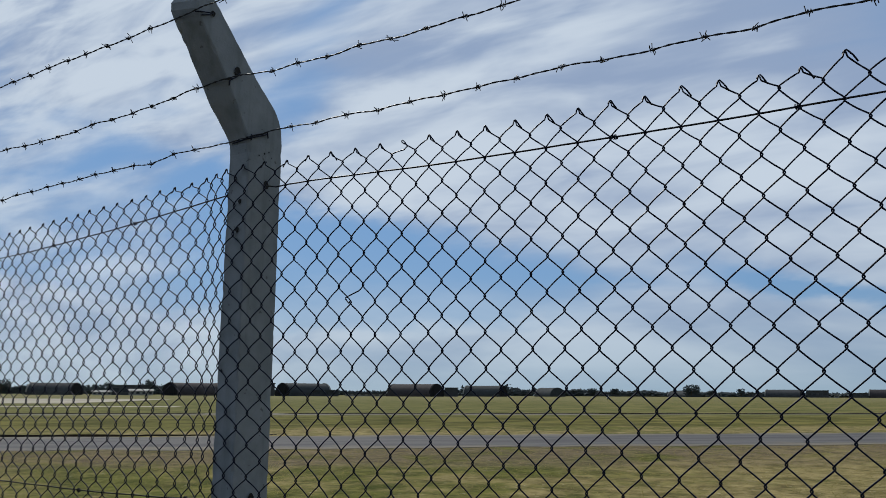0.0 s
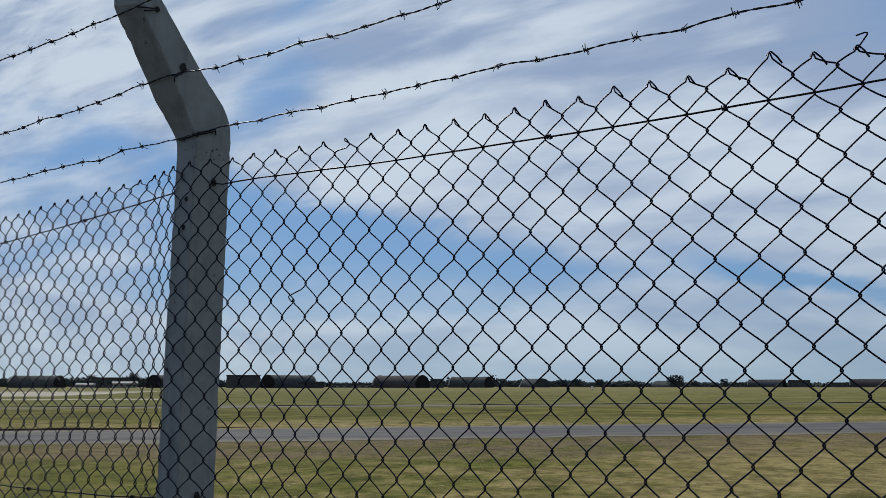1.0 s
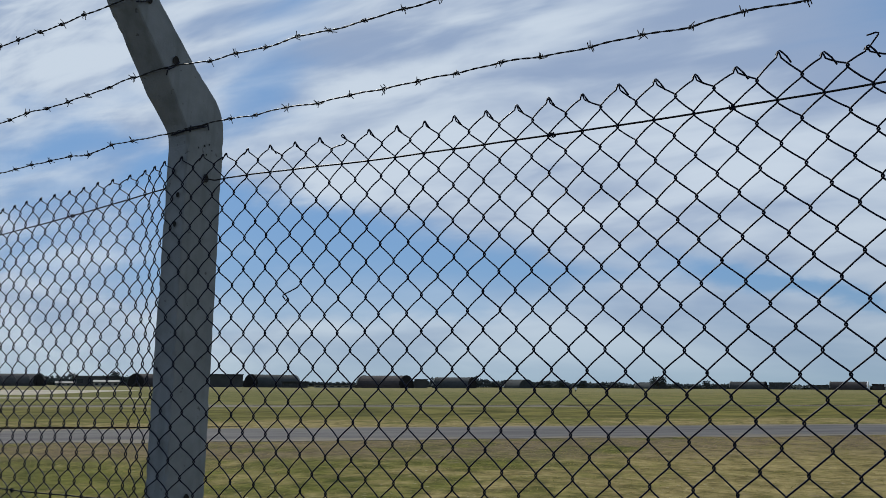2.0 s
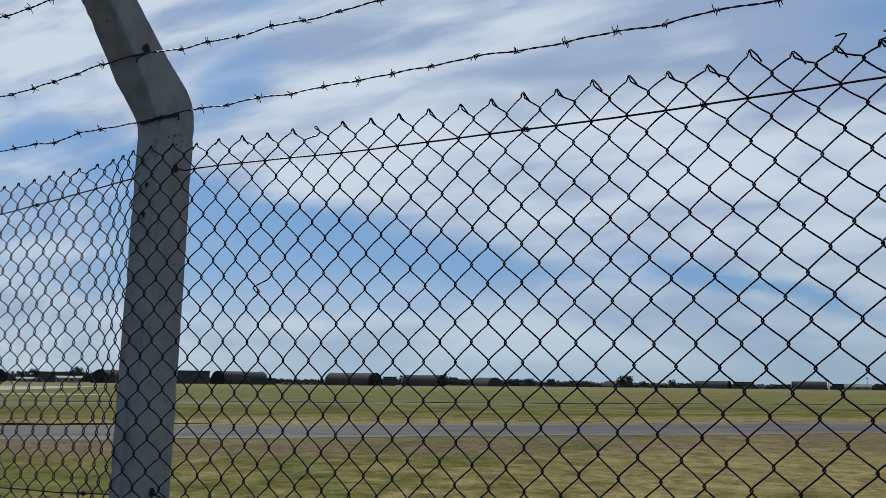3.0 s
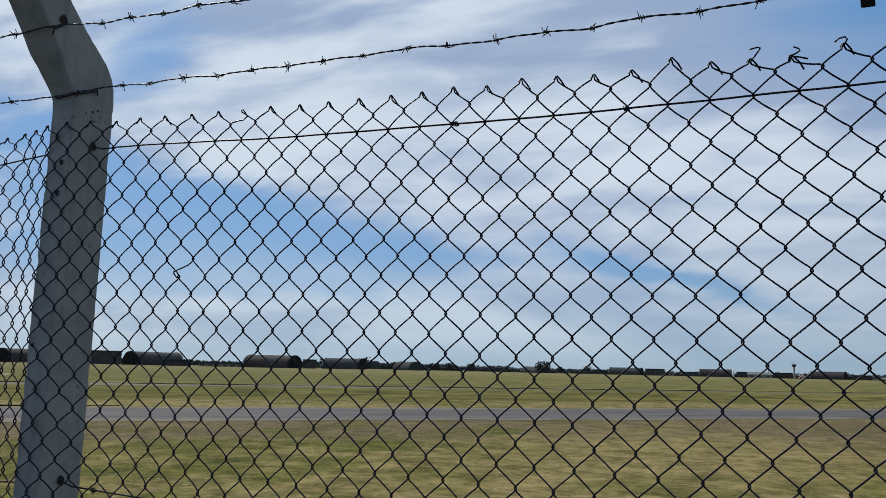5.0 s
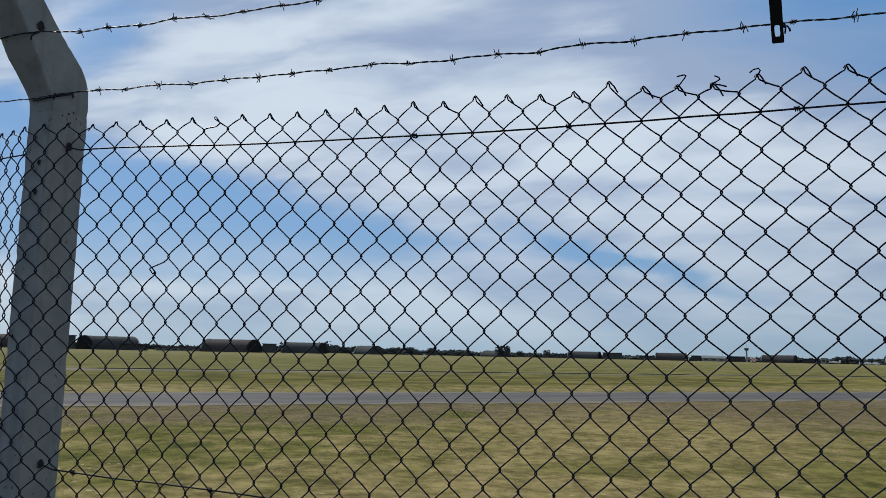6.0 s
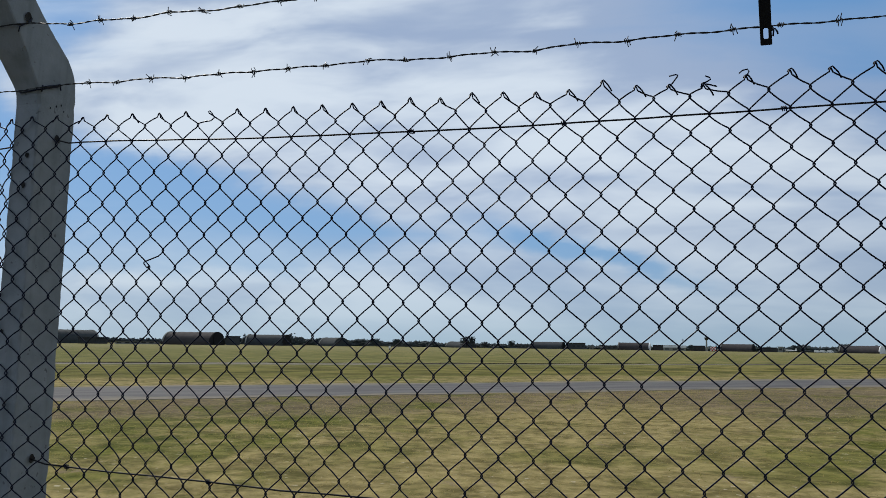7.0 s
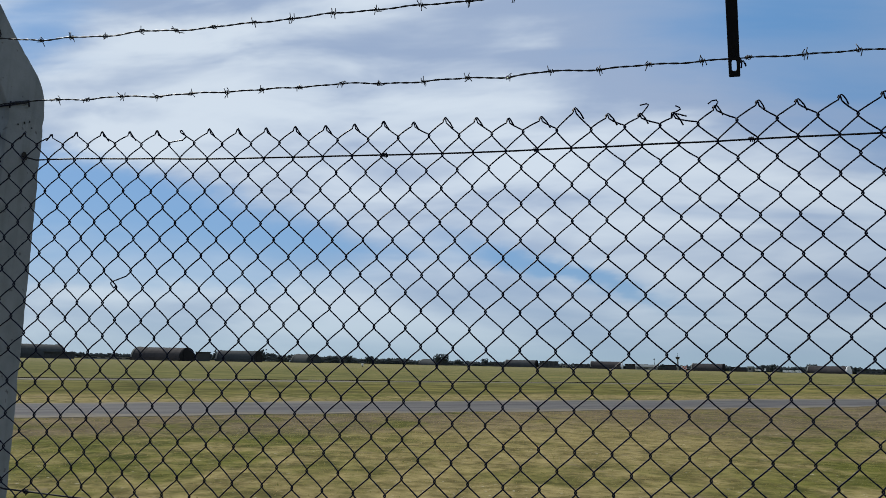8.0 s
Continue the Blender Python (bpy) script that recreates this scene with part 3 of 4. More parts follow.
# slower drift of the weave, in millimetres, by tooth (columns) and row below the tips (rows)
DRIFT_TEETH, DRIFT_ROWS = (-5, -3, -1, 1, 4, 7, 10, 13, 16, 19, 22), (1, 3, 6, 9, 12, 16, 20, 24)
DRIFT_X = np.array((
    (-3.3, -1.1, 4.4, 2.2, 6.1, 6.6, 3.9, 4.8, 0.3, 4.3, 11.3),
    (-6.9, -4, 1.2, 2.3, 6, 6.5, 3.3, 4.3, 0.3, 1.7, 9.1),
    (-6.9, -6.9, -2.2, 1.3, 3.9, 4, 0.7, 4.1, 0.1, 1.1, 7),
    (-6.5, -7.7, -5.7, -0.8, 2, 1.7, -1.6, 3.7, 1.2, 1.8, 7.3),
    (-3.2, -3.8, -5.4, -2, 1.2, 1.1, -0.7, 1.6, 1.7, 2.2, 7.3),
    (-0.3, -0.9, 1, -1.3, -0.1, 2, 0.3, 0.6, 1, 1.7, 6.5),
    (-0.1, -3, 0.4, 0.5, 0.2, 1.1, 0.2, 0, -0.3, 1, 3.9),
    (-1.3, -3.3, -1.7, -0.2, 0.3, 0.6, 0.3, 0.3, 0.5, 1.4, 2.6),
))
DRIFT_Z = np.array((
    (0.2, 1.3, -0.1, -1.3, -6.8, -4.7, -5.1, -4.5, -5, -1.7, -1.4),
    (-1, 0.7, -1.7, -1.5, -3.3, -2, -1.6, -1.3, -0.5, 1.3, -0.3),
    (-2.6, -0.8, -1.3, -1.6, -1.6, -1.6, -1.7, -2.7, 0.4, 1.9, -0.4),
    (-4.6, -2.1, -2, -1.6, -0.1, 0.4, -1.2, -2.3, -0, 2.1, -0.2),
    (-5.1, -3.2, -3.1, -0.7, 2.3, 2.6, 0.4, -1, -0.1, 1.9, 0),
    (-4.4, -3.5, -3, -1, 2, 3, 1.1, -0.5, -1.2, 1, -0.1),
    (-0.5, -0.9, -0.5, 0.9, 1.9, 1.2, -0.7, -1.5, -0.9, 0.8, 0.3),
    (1, 0.7, 0.8, 1.9, 2, 1, -0.1, -0.7, -0.5, 0.2, 0.2),
))


def drift(table, k, h):
    """The drift at tooth k and row h, fading out where the mesh turns behind the post and towards the ground."""
    fade = min(1.0, max(0.0, (k + 7) / 2)) * min(1.0, max(0.0, (30 - h) / 6))
    across = [float(np.interp(k, DRIFT_TEETH, row)) for row in table]
    return 0.001 * fade * float(np.interp(h, DRIFT_ROWS, across))


def node(q, h):
    """Where the wires of column q (half diamonds) and row h (half diamonds below the tips) hook into one another."""
    k = q / 2
    x, y = spline(TOOTH_X, k), spline(TOOTH_Y, k)
    second, tip = spline(ROW2_Z, x), spline(TIP_Z, x)
    if h == 0:
        z = tip
    elif h == 1:
        z = (tip + second) / 2 + 0.004
    else:
        z = second - HALF * (h - 2)
    r = random.Random(q * 977 + h * 131)
    loose = 0.0005 if h > 1 else 0.0010
    x += r.gauss(0, loose)
    z += r.gauss(0, loose * 0.9)
    if h > 0:
        low = min(1.3, max(0, h - 2) / 18)
        start = min(1, h / 2)
        x += start * spline(CREEP_TOP, k) + (spline(CREEP_LOW, k) - spline(CREEP_TOP, k)) * low ** 1.5
        z += start * spline(LIFT_TOP, k) + (spline(LIFT_LOW, k) - spline(LIFT_TOP, k)) * low ** 0.8
        x += drift(DRIFT_X, k, h)
        z += drift(DRIFT_Z, k, h)
    else:
        x += spline(TIP_X_SHIFT, k)
        z += spline(TIP_Z_SHIFT, k)
    y += r.gauss(0, 0.0015)
    return Vector((x, y, z))


RAISED = {(15, 0): Vector((0, 0, -0.020)), (14, 0): Vector((0, 0, -0.016)), (16, 0): Vector((0, 0, -0.022)), (17, 0): Vector((0.0, 0, -0.004)), (12, 0): Vector((0, 0, -0.008)), (11, 0): Vector((0, 0, -0.004))}

fence = holder("chain_link_mesh", (0.2, 0, 0), "black coated chain-link mesh with sharp twisted top edge", "fence mesh")


def knuckle_pose(q, h, turn):
    p = node(q, h)
    if h == 0 and q % 2 == 0:
        p = p + RAISED.get((q // 2, 0), Vector((0, 0, 0)))
    return p


def hook_reach(x):
    """How far a hook reaches sideways, up and down and in depth: the weave is slack towards and beyond the post, with longer, wider hooks."""
    slack = min(1.0, max(0.0, (-0.06 - x) / 0.12)) * 0.8 + 0.2 * min(1.0, max(0.0, (0.5 - x) / 0.6))
    return 0.0018 + 0.0027 * slack, 0.0038 + 0.0034 * slack, 0.0020 - 0.0010 * slack


def woven_wire(q):
    """One zigzag wire between the columns q and q + 1, from the top tip to the foot."""
    pts = []
    r = random.Random(q + 500)
    previous = None
    for h in range(ROWS + 1):
        right = (h - q) % 2 != 0
        c = q + 1 if right else q
        p = knuckle_pose(c, h, right)
        out = 1 if right else -1
        if h == 0 and c == 0 and right:
            p = p + Vector((0.012, -0.003, -0.020))
        if previous is not None:
            a, b = previous, p
            deep = r.uniform(0.0038, 0.0048) if right else -r.uniform(0.0026, 0.0036)
            bow = r.uniform(0.0, 0.0010) * (1 if right else -0.3)
            kink = (q == -4 and h == 10 and not right)
            for f in (0.1, 0.28, 0.5, 0.72, 0.9):
                m = (a - Vector((0, 0, hook_reach(a.x)[1]))).lerp(b + Vector((0, 0, hook_reach(b.x)[1])), f)
                front = deep * math.sin(math.pi * f) ** 0.7
                m = m + Vector((0, front, -bow * math.sin(math.pi * f)))
                if kink and f > 0.4:
                    continue
                pts.append(m)
            if kink:
                # one hook has slipped out of its neighbour and stands off to the side
                pts.extend(b + Vector(d) for d in ((-0.013, 0.002, 0.0150), (-0.0160, 0.001, 0.0128), (-0.0155, 0.0, 0.0100), (-0.006, 0.0, -0.0005)))
        if 0 < h < ROWS:
            apex, tall, thick = hook_reach(p.x)
            thick *= out
            pts.append(p + Vector((-out * 0.0006, thick, tall)))
            pts.append(p + Vector((out * apex * 0.68, thick * 0.6, tall * 0.5)))
            pts.append(p + Vector((out * apex, 0, 0)))
            pts.append(p + Vector((out * apex * 0.68, -thick * 0.6, -tall * 0.5)))
            pts.append(p + Vector((-out * 0.0006, -thick, -tall)))
        elif h == 0:
            k = c // 2
            if right:
                # the rising strand is folded over at the tip and tucked down along its neighbour
                if k == 0:
                    head = [p + Vector((0.005, 0.0, 0.004)), p]
                else:
                    fold = r.uniform(0.013, 0.021)
                    style = k < -3
                    if style:
                        head = [p + Vector((-fold * 0.75, 0.003, -fold * 0.6)), p + Vector((-fold * 0.4, 0.003, -fold * 0.2)), p + Vector((0.000, 0.003, 0.004)), p + Vector((0.003, 0, 0.002)), p + Vector((-0.001, -0.002, -0.001))]
                    else:
                        head = [p + Vector((fold * 0.95, 0.002, -fold * 1.0)), p + Vector((fold * 0.62, -0.003, -fold * 0.42)), p + Vector((0.005, -0.003, 0.001)), p + Vector((0.0025, -0.002, 0.0042)), p + Vector((-0.0005, -0.002, 0.003))]
                pts.extend(head)
            else:
                if k == 0:
                    pts.extend([p + Vector((0.012, 0.004, -0.014)), p + Vector((0.004, 0.004, -0.003)), p + Vector((-0.001, 0.003, 0.003)), p + Vector((-0.004, 0.002, 0.001)), p + Vector((-0.001, 0.001, -0.004))])
                else:
                    pts.extend([p + Vector((-0.004, 0.001, -0.001)), p + Vector((-0.002, 0.002, 0.0035)), p + Vector((0.001, 0.002, 0.002))])
        previous = p
    v, f = tube([q_ - fence.location for q_ in pts], WIRE_R, 6)
    return mesh_object("mesh_wire", v, f, M_MESH, fence, smooth=True)


for q in range(-60, 51):
    woven_wire(q)

for k, shape in ((15, ((0, -0.002, -0.004), (0.006, -0.003, 0.004), (0.017, -0.004, 0.018), (0.018, -0.004, 0.021), (0.014, -0.004, 0.0225), (0.001, -0.006, 0.0195))),
                 (16, ((-0.004, -0.002, -0.004), (-0.003, -0.003, 0.005), (0.006, -0.003, 0.007), (0.014, -0.003, 0.012), (0.012, -0.005, 0.015), (0.004, -0.008, 0.018))),
                 (16, ((0.0, 0.002, 0.006), (0.012, 0.002, 0.003), (0.026, 0.002, -0.002))),
                 (17, ((0.0, -0.002, -0.002), (0.006, -0.003, 0.010), (0.003, -0.004, 0.014), (-0.006, -0.005, 0.012), (-0.013, -0.006, 0.006)))):
    at = knuckle_pose(2 * k, 0, True) - fence.location
    v, f = tube([at + Vector(d) for d in shape], WIRE_R * 0.95, 6)
    mesh_object("loose_wire_end", v, f, M_MESH, fence, smooth=True)

# ---- line wires ----


def line_wire(points, label, ties):
    base_at = Vector(points[0])
    ob = holder("line_wire", base_at, label, "fence wire", "line wires of the fence")
    pts = [Vector(p) - base_at for p in points]
    fine = []
    for a, b in zip(pts, pts[1:]):
        steps = max(2, int((b - a).length / 0.04))
        fine.extend(a.lerp(b, i / steps) for i in range(steps))
    fine.append(pts[-1])
    fine = [p + Vector((0, noise.noise(p * 7 + base_at) * 0.0012, noise.noise(p * 9 + base_at * 2) * 0.0012)) for p in fine]
    v, f = tube(fine, 0.0019, 8)
    mesh_object("strand", v, f, M_LINE, ob, smooth=True)
    for x in ties:
        y = float(np.interp(x, [p[0] for p in points], [p[1] for p in points]))
        z = float(np.interp(x, [p[0] for p in points], [p[2] for p in points]))
        turns = [(x + 0.0035 * (i / 7 - 1), y + 0.0042 * math.cos(i * 0.9), z + 0.0048 * math.sin(i * 0.9)) for i in range(22)]
        turns.append((x + 0.006, y - 0.006, z - 0.008))
        v, f = tube([Vector(p) - base_at for p in turns], 0.0011, 5)
        mesh_object("tie", v, f, M_MESH, ob, smooth=True)
    return ob


right_top = [(-0.100, 0.050, 1.782)] + [(x, y, spline(TOP_WIRE_Z, x)) for x, y in ((-0.03, 0.026), (0.03, 0.010), (0.12, 0.004), (0.3, 0.004), (0.545, 0.004), (0.8, 0.004), (1.04, 0.004), (1.3, 0.004), (1.6, 0.004), (2.1, 0.004))]
line_wire(right_top, "taut dark line wire along the top of the mesh", (0.905, 1.237, 1.66))
left_top = [(-2.05, 0.13, 1.708), (-1.3, 0.080, 1.712), (-0.83, 0.048, 1.724), (-0.55, 0.026, 1.734), (-0.30, 0.008, 1.748), (-0.19, 0.004, 1.754), (-0.166, 0.02, 1.757)]
line_wire(left_top, "taut dark line wire along the top of the mesh", (-0.62, -1.1))
line_wire([(-0.100, 0.052, 0.965), (-0.02, 0.02, 0.960), (0.17, 0.008, 0.955), (0.43, 0.005, 0.949), (0.62, 0.005, 0.941), (0.9, 0.005, 0.938), (1.5, 0.005, 0.93), (2.1, 0.005, 0.93)],
          "taut dark line wire half way up the mesh", (0.045, 0.44, 1.1))
line_wire([(-2.05, 0.13, 0.925), (-0.75, 0.040, 0.938), (-0.39, 0.016, 0.948), (-0.166, 0.03, 0.957)], "taut dark line wire half way up the mesh", (-0.3, -0.8))
line_wire([(-2.05, 0.13, 0.17), (-0.4, 0.016, 0.17), (-0.175, -0.012, 0.17), (-0.09, -0.016, 0.17), (0.1, 0.005, 0.17), (2.1, 0.005, 0.17)], "taut dark line wire near the foot of the mesh", ())

# ---- barbed wire ----


def barbed_wire(points, barbs, label, seed):
    rng = random.Random(seed)
    base_at = Vector(points[0])
    ob = holder("barbed_wire", base_at, label, "barbed wire", "barbed wires above the fence")
    xs, ys, zs = zip(*points)

    def at(x):
        wave = 0.0010 * math.sin(x * 31 + seed) + 0.0008 * math.sin(x * 67 + seed * 2)
        return Vector((x, float(np.interp(x, xs, ys)), float(np.interp(x, xs, zs)) + wave)) - base_at

    steps = int((xs[-1] - xs[0]) / 0.004)
    for s in range(2):
        pts = []
        for i in range(steps + 1):
            x = xs[0] + (xs[-1] - xs[0]) * i / steps
            a = x * 2 * math.pi / 0.047 + s * math.pi + 0.8 * noise.noise(Vector((x * 6, seed, 0)))
            pts.append(at(x) + Vector((0, math.cos(a), math.sin(a))) * 0.0010)
        v, f = tube(pts, 0.00106, 6)
        mesh_object("strand", v, f, M_BARB, ob, smooth=True)
    for x in barbs:
        v, f = [], []
        for half in (-1, 1):
            c = at(x + half * 0.0028)
            start = rng.uniform(0, 6.28)
            long_a, long_b = rng.uniform(0.010, 0.014), rng.uniform(0.008, 0.013)
            turns = []
            for i in range(11):
                a = start + i * 0.72
                turns.append(c + Vector((half * 0.0022 * (i / 10 - 0.5) * 2, math.cos(a) * 0.0036, math.sin(a) * 0.0036)))
            d0 = Vector((rng.uniform(-0.45, 0.45), -math.sin(start), math.cos(start))) * -long_a
            a = start + 7.2
            d1 = Vector((rng.uniform(-0.45, 0.45), -math.sin(a), math.cos(a))) * long_b
            tube([turns[0] + d0, turns[0] + d0 * 0.5] + turns + [turns[-1] + d1 * 0.5, turns[-1] + d1], 0.00095, 5, v, f)
        mesh_object("barb", v, f, M_BARB, ob, smooth=True)
    return ob


def tie_loop(parent, points, r=0.0016):
    v, f = tube([Vector(p) - parent.location for p in points], r, 6)
    mesh_object("tie_loop", v, f, M_MESH, parent, smooth=True)


def strung(left, at_post, right, y_left, y_right):
    """The knots of a wire: its barbs on either side (x, z), and its fixing on the post between them."""
    return [(x, y_left, z) for x, z in left] + list(at_post) + [(x, y_right, z) for x, z in right]


LOW_LEFT = [(-1.295, 1.884), (-1.207, 1.89), (-1.115, 1.89), (-1.025, 1.892), (-0.939, 1.893), (-0.845, 1.893), (-0.766, 1.895), (-0.672, 1.896), (-0.579, 1.894), (-0.494, 1.888), (-0.396, 1.9), (-0.306, 1.9)]
LOW_RIGHT = [(0.052, 1.902), (0.139, 1.897), (0.236, 1.898), (0.333, 1.892), (0.426, 1.892), (0.519, 1.891), (0.608, 1.889), (0.703, 1.889), (0.805, 1.8895), (0.894, 1.884), (0.995, 1.88), (1.094, 1.8825), (1.182, 1.8765), (1.272, 1.884), (1.37, 1.8795), (1.469, 1.882), (1.573, 1.882), (1.762, 1.881), (1.857, 1.88)]
low = barbed_wire(strung([(-1.8, 1.876)] + LOW_LEFT, [(-0.175, -0.0215, 1.894), (-0.092, -0.0215, 1.899)], LOW_RIGHT + [(2.15, 1.882)], -0.020, -0.014),
                  [x for x, z in LOW_LEFT + LOW_RIGHT] + [-1.33, -1.43, -1.52, 1.66, 1.95, 2.05], "weathered galvanised barbed wire, lowest of three", 1)
tie_loop(low, [(-0.150, -0.0225, 1.889), (-0.098, -0.022, 1.894), (-0.0915, -0.014, 1.897), (-0.0905, 0.012, 1.909), (-0.0905, 0.040, 1.922), (-0.0895, 0.045, 1.926), (-0.0895, 0.048, 1.914), (-0.0895, 0.044, 1.930),
               (-0.0905, 0.030, 1.922), (-0.0905, 0.006, 1.912), (-0.0895, -0.010, 1.904), (-0.0895, -0.014, 1.890), (-0.090, -0.012, 1.908)], 0.0021)
MIDDLE_LEFT = [(-1.09, 2.004), (-0.985, 1.996), (-0.895, 1.995), (-0.803, 1.993), (-0.712, 1.995), (-0.631, 2.001), (-0.536, 1.999), (-0.443, 1.999), (-0.36, 2.004), (-0.274, 2.008), (-0.183, 2.017)]
MIDDLE_RIGHT = [(0.084, 2.009), (0.169, 2.008), (0.261, 2.003), (0.357, 2.007), (0.446, 2), (0.54, 2), (0.637, 2.001), (0.726, 2.002), (0.822, 2.005), (0.921, 2.004), (1.016, 2.004), (1.115, 2.004)]
middle = barbed_wire(strung([(-1.8, 2.0)] + MIDDLE_LEFT, [(-0.176, -0.122, 2.020), (-0.092, -0.112, 2.032)], MIDDLE_RIGHT + [(2.15, 2.006)], -0.130, -0.120),
                     [x for x, z in MIDDLE_LEFT + MIDDLE_RIGHT] + [1.21 + 0.095 * i for i in range(10)] + [-1.16 - 0.09 * i for i in range(7)], "weathered galvanised barbed wire, middle of three", 2)
tie_loop(middle, [(-0.098, -0.112, 2.030), (-0.0915, -0.100, 2.034), (-0.0905, -0.080, 2.044), (-0.0905, -0.066, 2.060), (-0.0905, -0.062, 2.066), (-0.0905, -0.072, 2.052), (-0.0905, -0.098, 2.030), (-0.0905, -0.100, 2.016)])
UPPER_LEFT = [(-0.883, 2.15), (-0.792, 2.151), (-0.698, 2.153), (-0.603, 2.153), (-0.519, 2.152), (-0.421, 2.151), (-0.329, 2.152), (-0.242, 2.154)]
upper = barbed_wire(strung([(-1.8, 2.146)] + UPPER_LEFT, [(-0.176, -0.229, 2.164), (-0.092, -0.218, 2.178)], [(0.03, 2.167), (0.6, 2.155), (1.4, 2.150), (2.15, 2.150)], -0.240, -0.233),
                    [x for x, z in UPPER_LEFT] + [0.02 + 0.095 * i for i in range(23)] + [-0.98 - 0.09 * i for i in range(9)], "weathered galvanised barbed wire, highest of three", 3)
tie_loop(upper, [(-0.098, -0.218, 2.174), (-0.0915, -0.205, 2.178), (-0.0905, -0.180, 2.186), (-0.0905, -0.166, 2.192), (-0.0905, -0.18, 2.18), (-0.0905, -0.205, 2.168)])

# ---- dropper that keeps the barbed wires apart ----
dropper = holder("barbed_wire_dropper", (1.632, -0.018, 1.843), "dark slotted steel strap hanging on the barbed wires", "wire dropper")
lean_dir = Vector((-0.015, -0.105, 0.125)).normalized()
side_dir = Vector((1, 0, 0))
face_dir = side_dir.cross(lean_dir).normalized()
bm = bmesh.new()
W, T, L = 0.0105, 0.0015, 0.46
slots = [(0.012, 0.034), (0.172, 0.194), (0.335, 0.357)]
levels = [0.0]
for a, b in slots:
    levels += [a, a + 0.004, b - 0.004, b]
levels.append(L)


def strap_point(s, along, d):
    return bm.verts.new(side_dir * s + lean_dir * along + face_dir * d)


def slab(outline):
    a = [strap_point(s, l, -T) for s, l in outline]
    b = [strap_point(s, l, T) for s, l in outline]
    bm.faces.new(a), bm.faces.new(b[::-1])
    for i in range(len(outline)):
        j = (i + 1) % len(outline)
        bm.faces.new((a[i], b[i], b[j], a[j]))


slab([(-W + 0.0015, 0), (W - 0.0015, 0), (W, 0.0015), (W, 0.012), (-W, 0.012), (-W, 0.0015)])
last = 0.012
for i, (a, b) in enumerate(slots):
    if a > last:
        slab([(-W, last), (W, last), (W, a), (-W, a)])
    for m in (-1, 1):
        ring = [(m * W, a), (m * 0.0028, a), (m * 0.0046, a + 0.003), (m * 0.0046, b - 0.003), (m * 0.0028, b), (m * W, b)]
        slab(ring)
    last = b
slab([(-W, last), (W, last), (W, L), (-W, L)])
part("bar", bm, M_STRAP, dropper)
v, f = tube([Vector(p) - dropper.location for p in ((1.628, -0.024, 1.884), (1.634, -0.030, 1.878), (1.641, -0.026, 1.872), (1.646, -0.016, 1.876), (1.643, -0.010, 1.884), (1.637, -0.012, 1.880), (1.640, -0.022, 1.870), (1.648, -0.024, 1.872), (1.652, -0.022, 1.866), (1.653, -0.02, 1.862))], 0.0017, 6)
mesh_object("tie", v, f, M_MESH, dropper, smooth=True)
v, f = tube([Vector(p) - dropper.location for p in ((1.639, -0.024, 1.876), (1.645, -0.024, 1.868), (1.644, -0.022, 1.858))], 0.0017, 6)
mesh_object("tie", v, f, M_MESH, dropper, smooth=True)

# ---- far side of the airfield ----


def facing(x, y):
    """Axes at (x, y) whose first axis runs to the right as seen from the fence and whose second points away from it."""
    d = Vector((x - 1.4, y + 1.4, 0)).normalized()
    return Matrix(((d.y, d.x, 0, x), (-d.x, d.y, 0, y), (0, 0, 1, 0), (0, 0, 0, 1)))


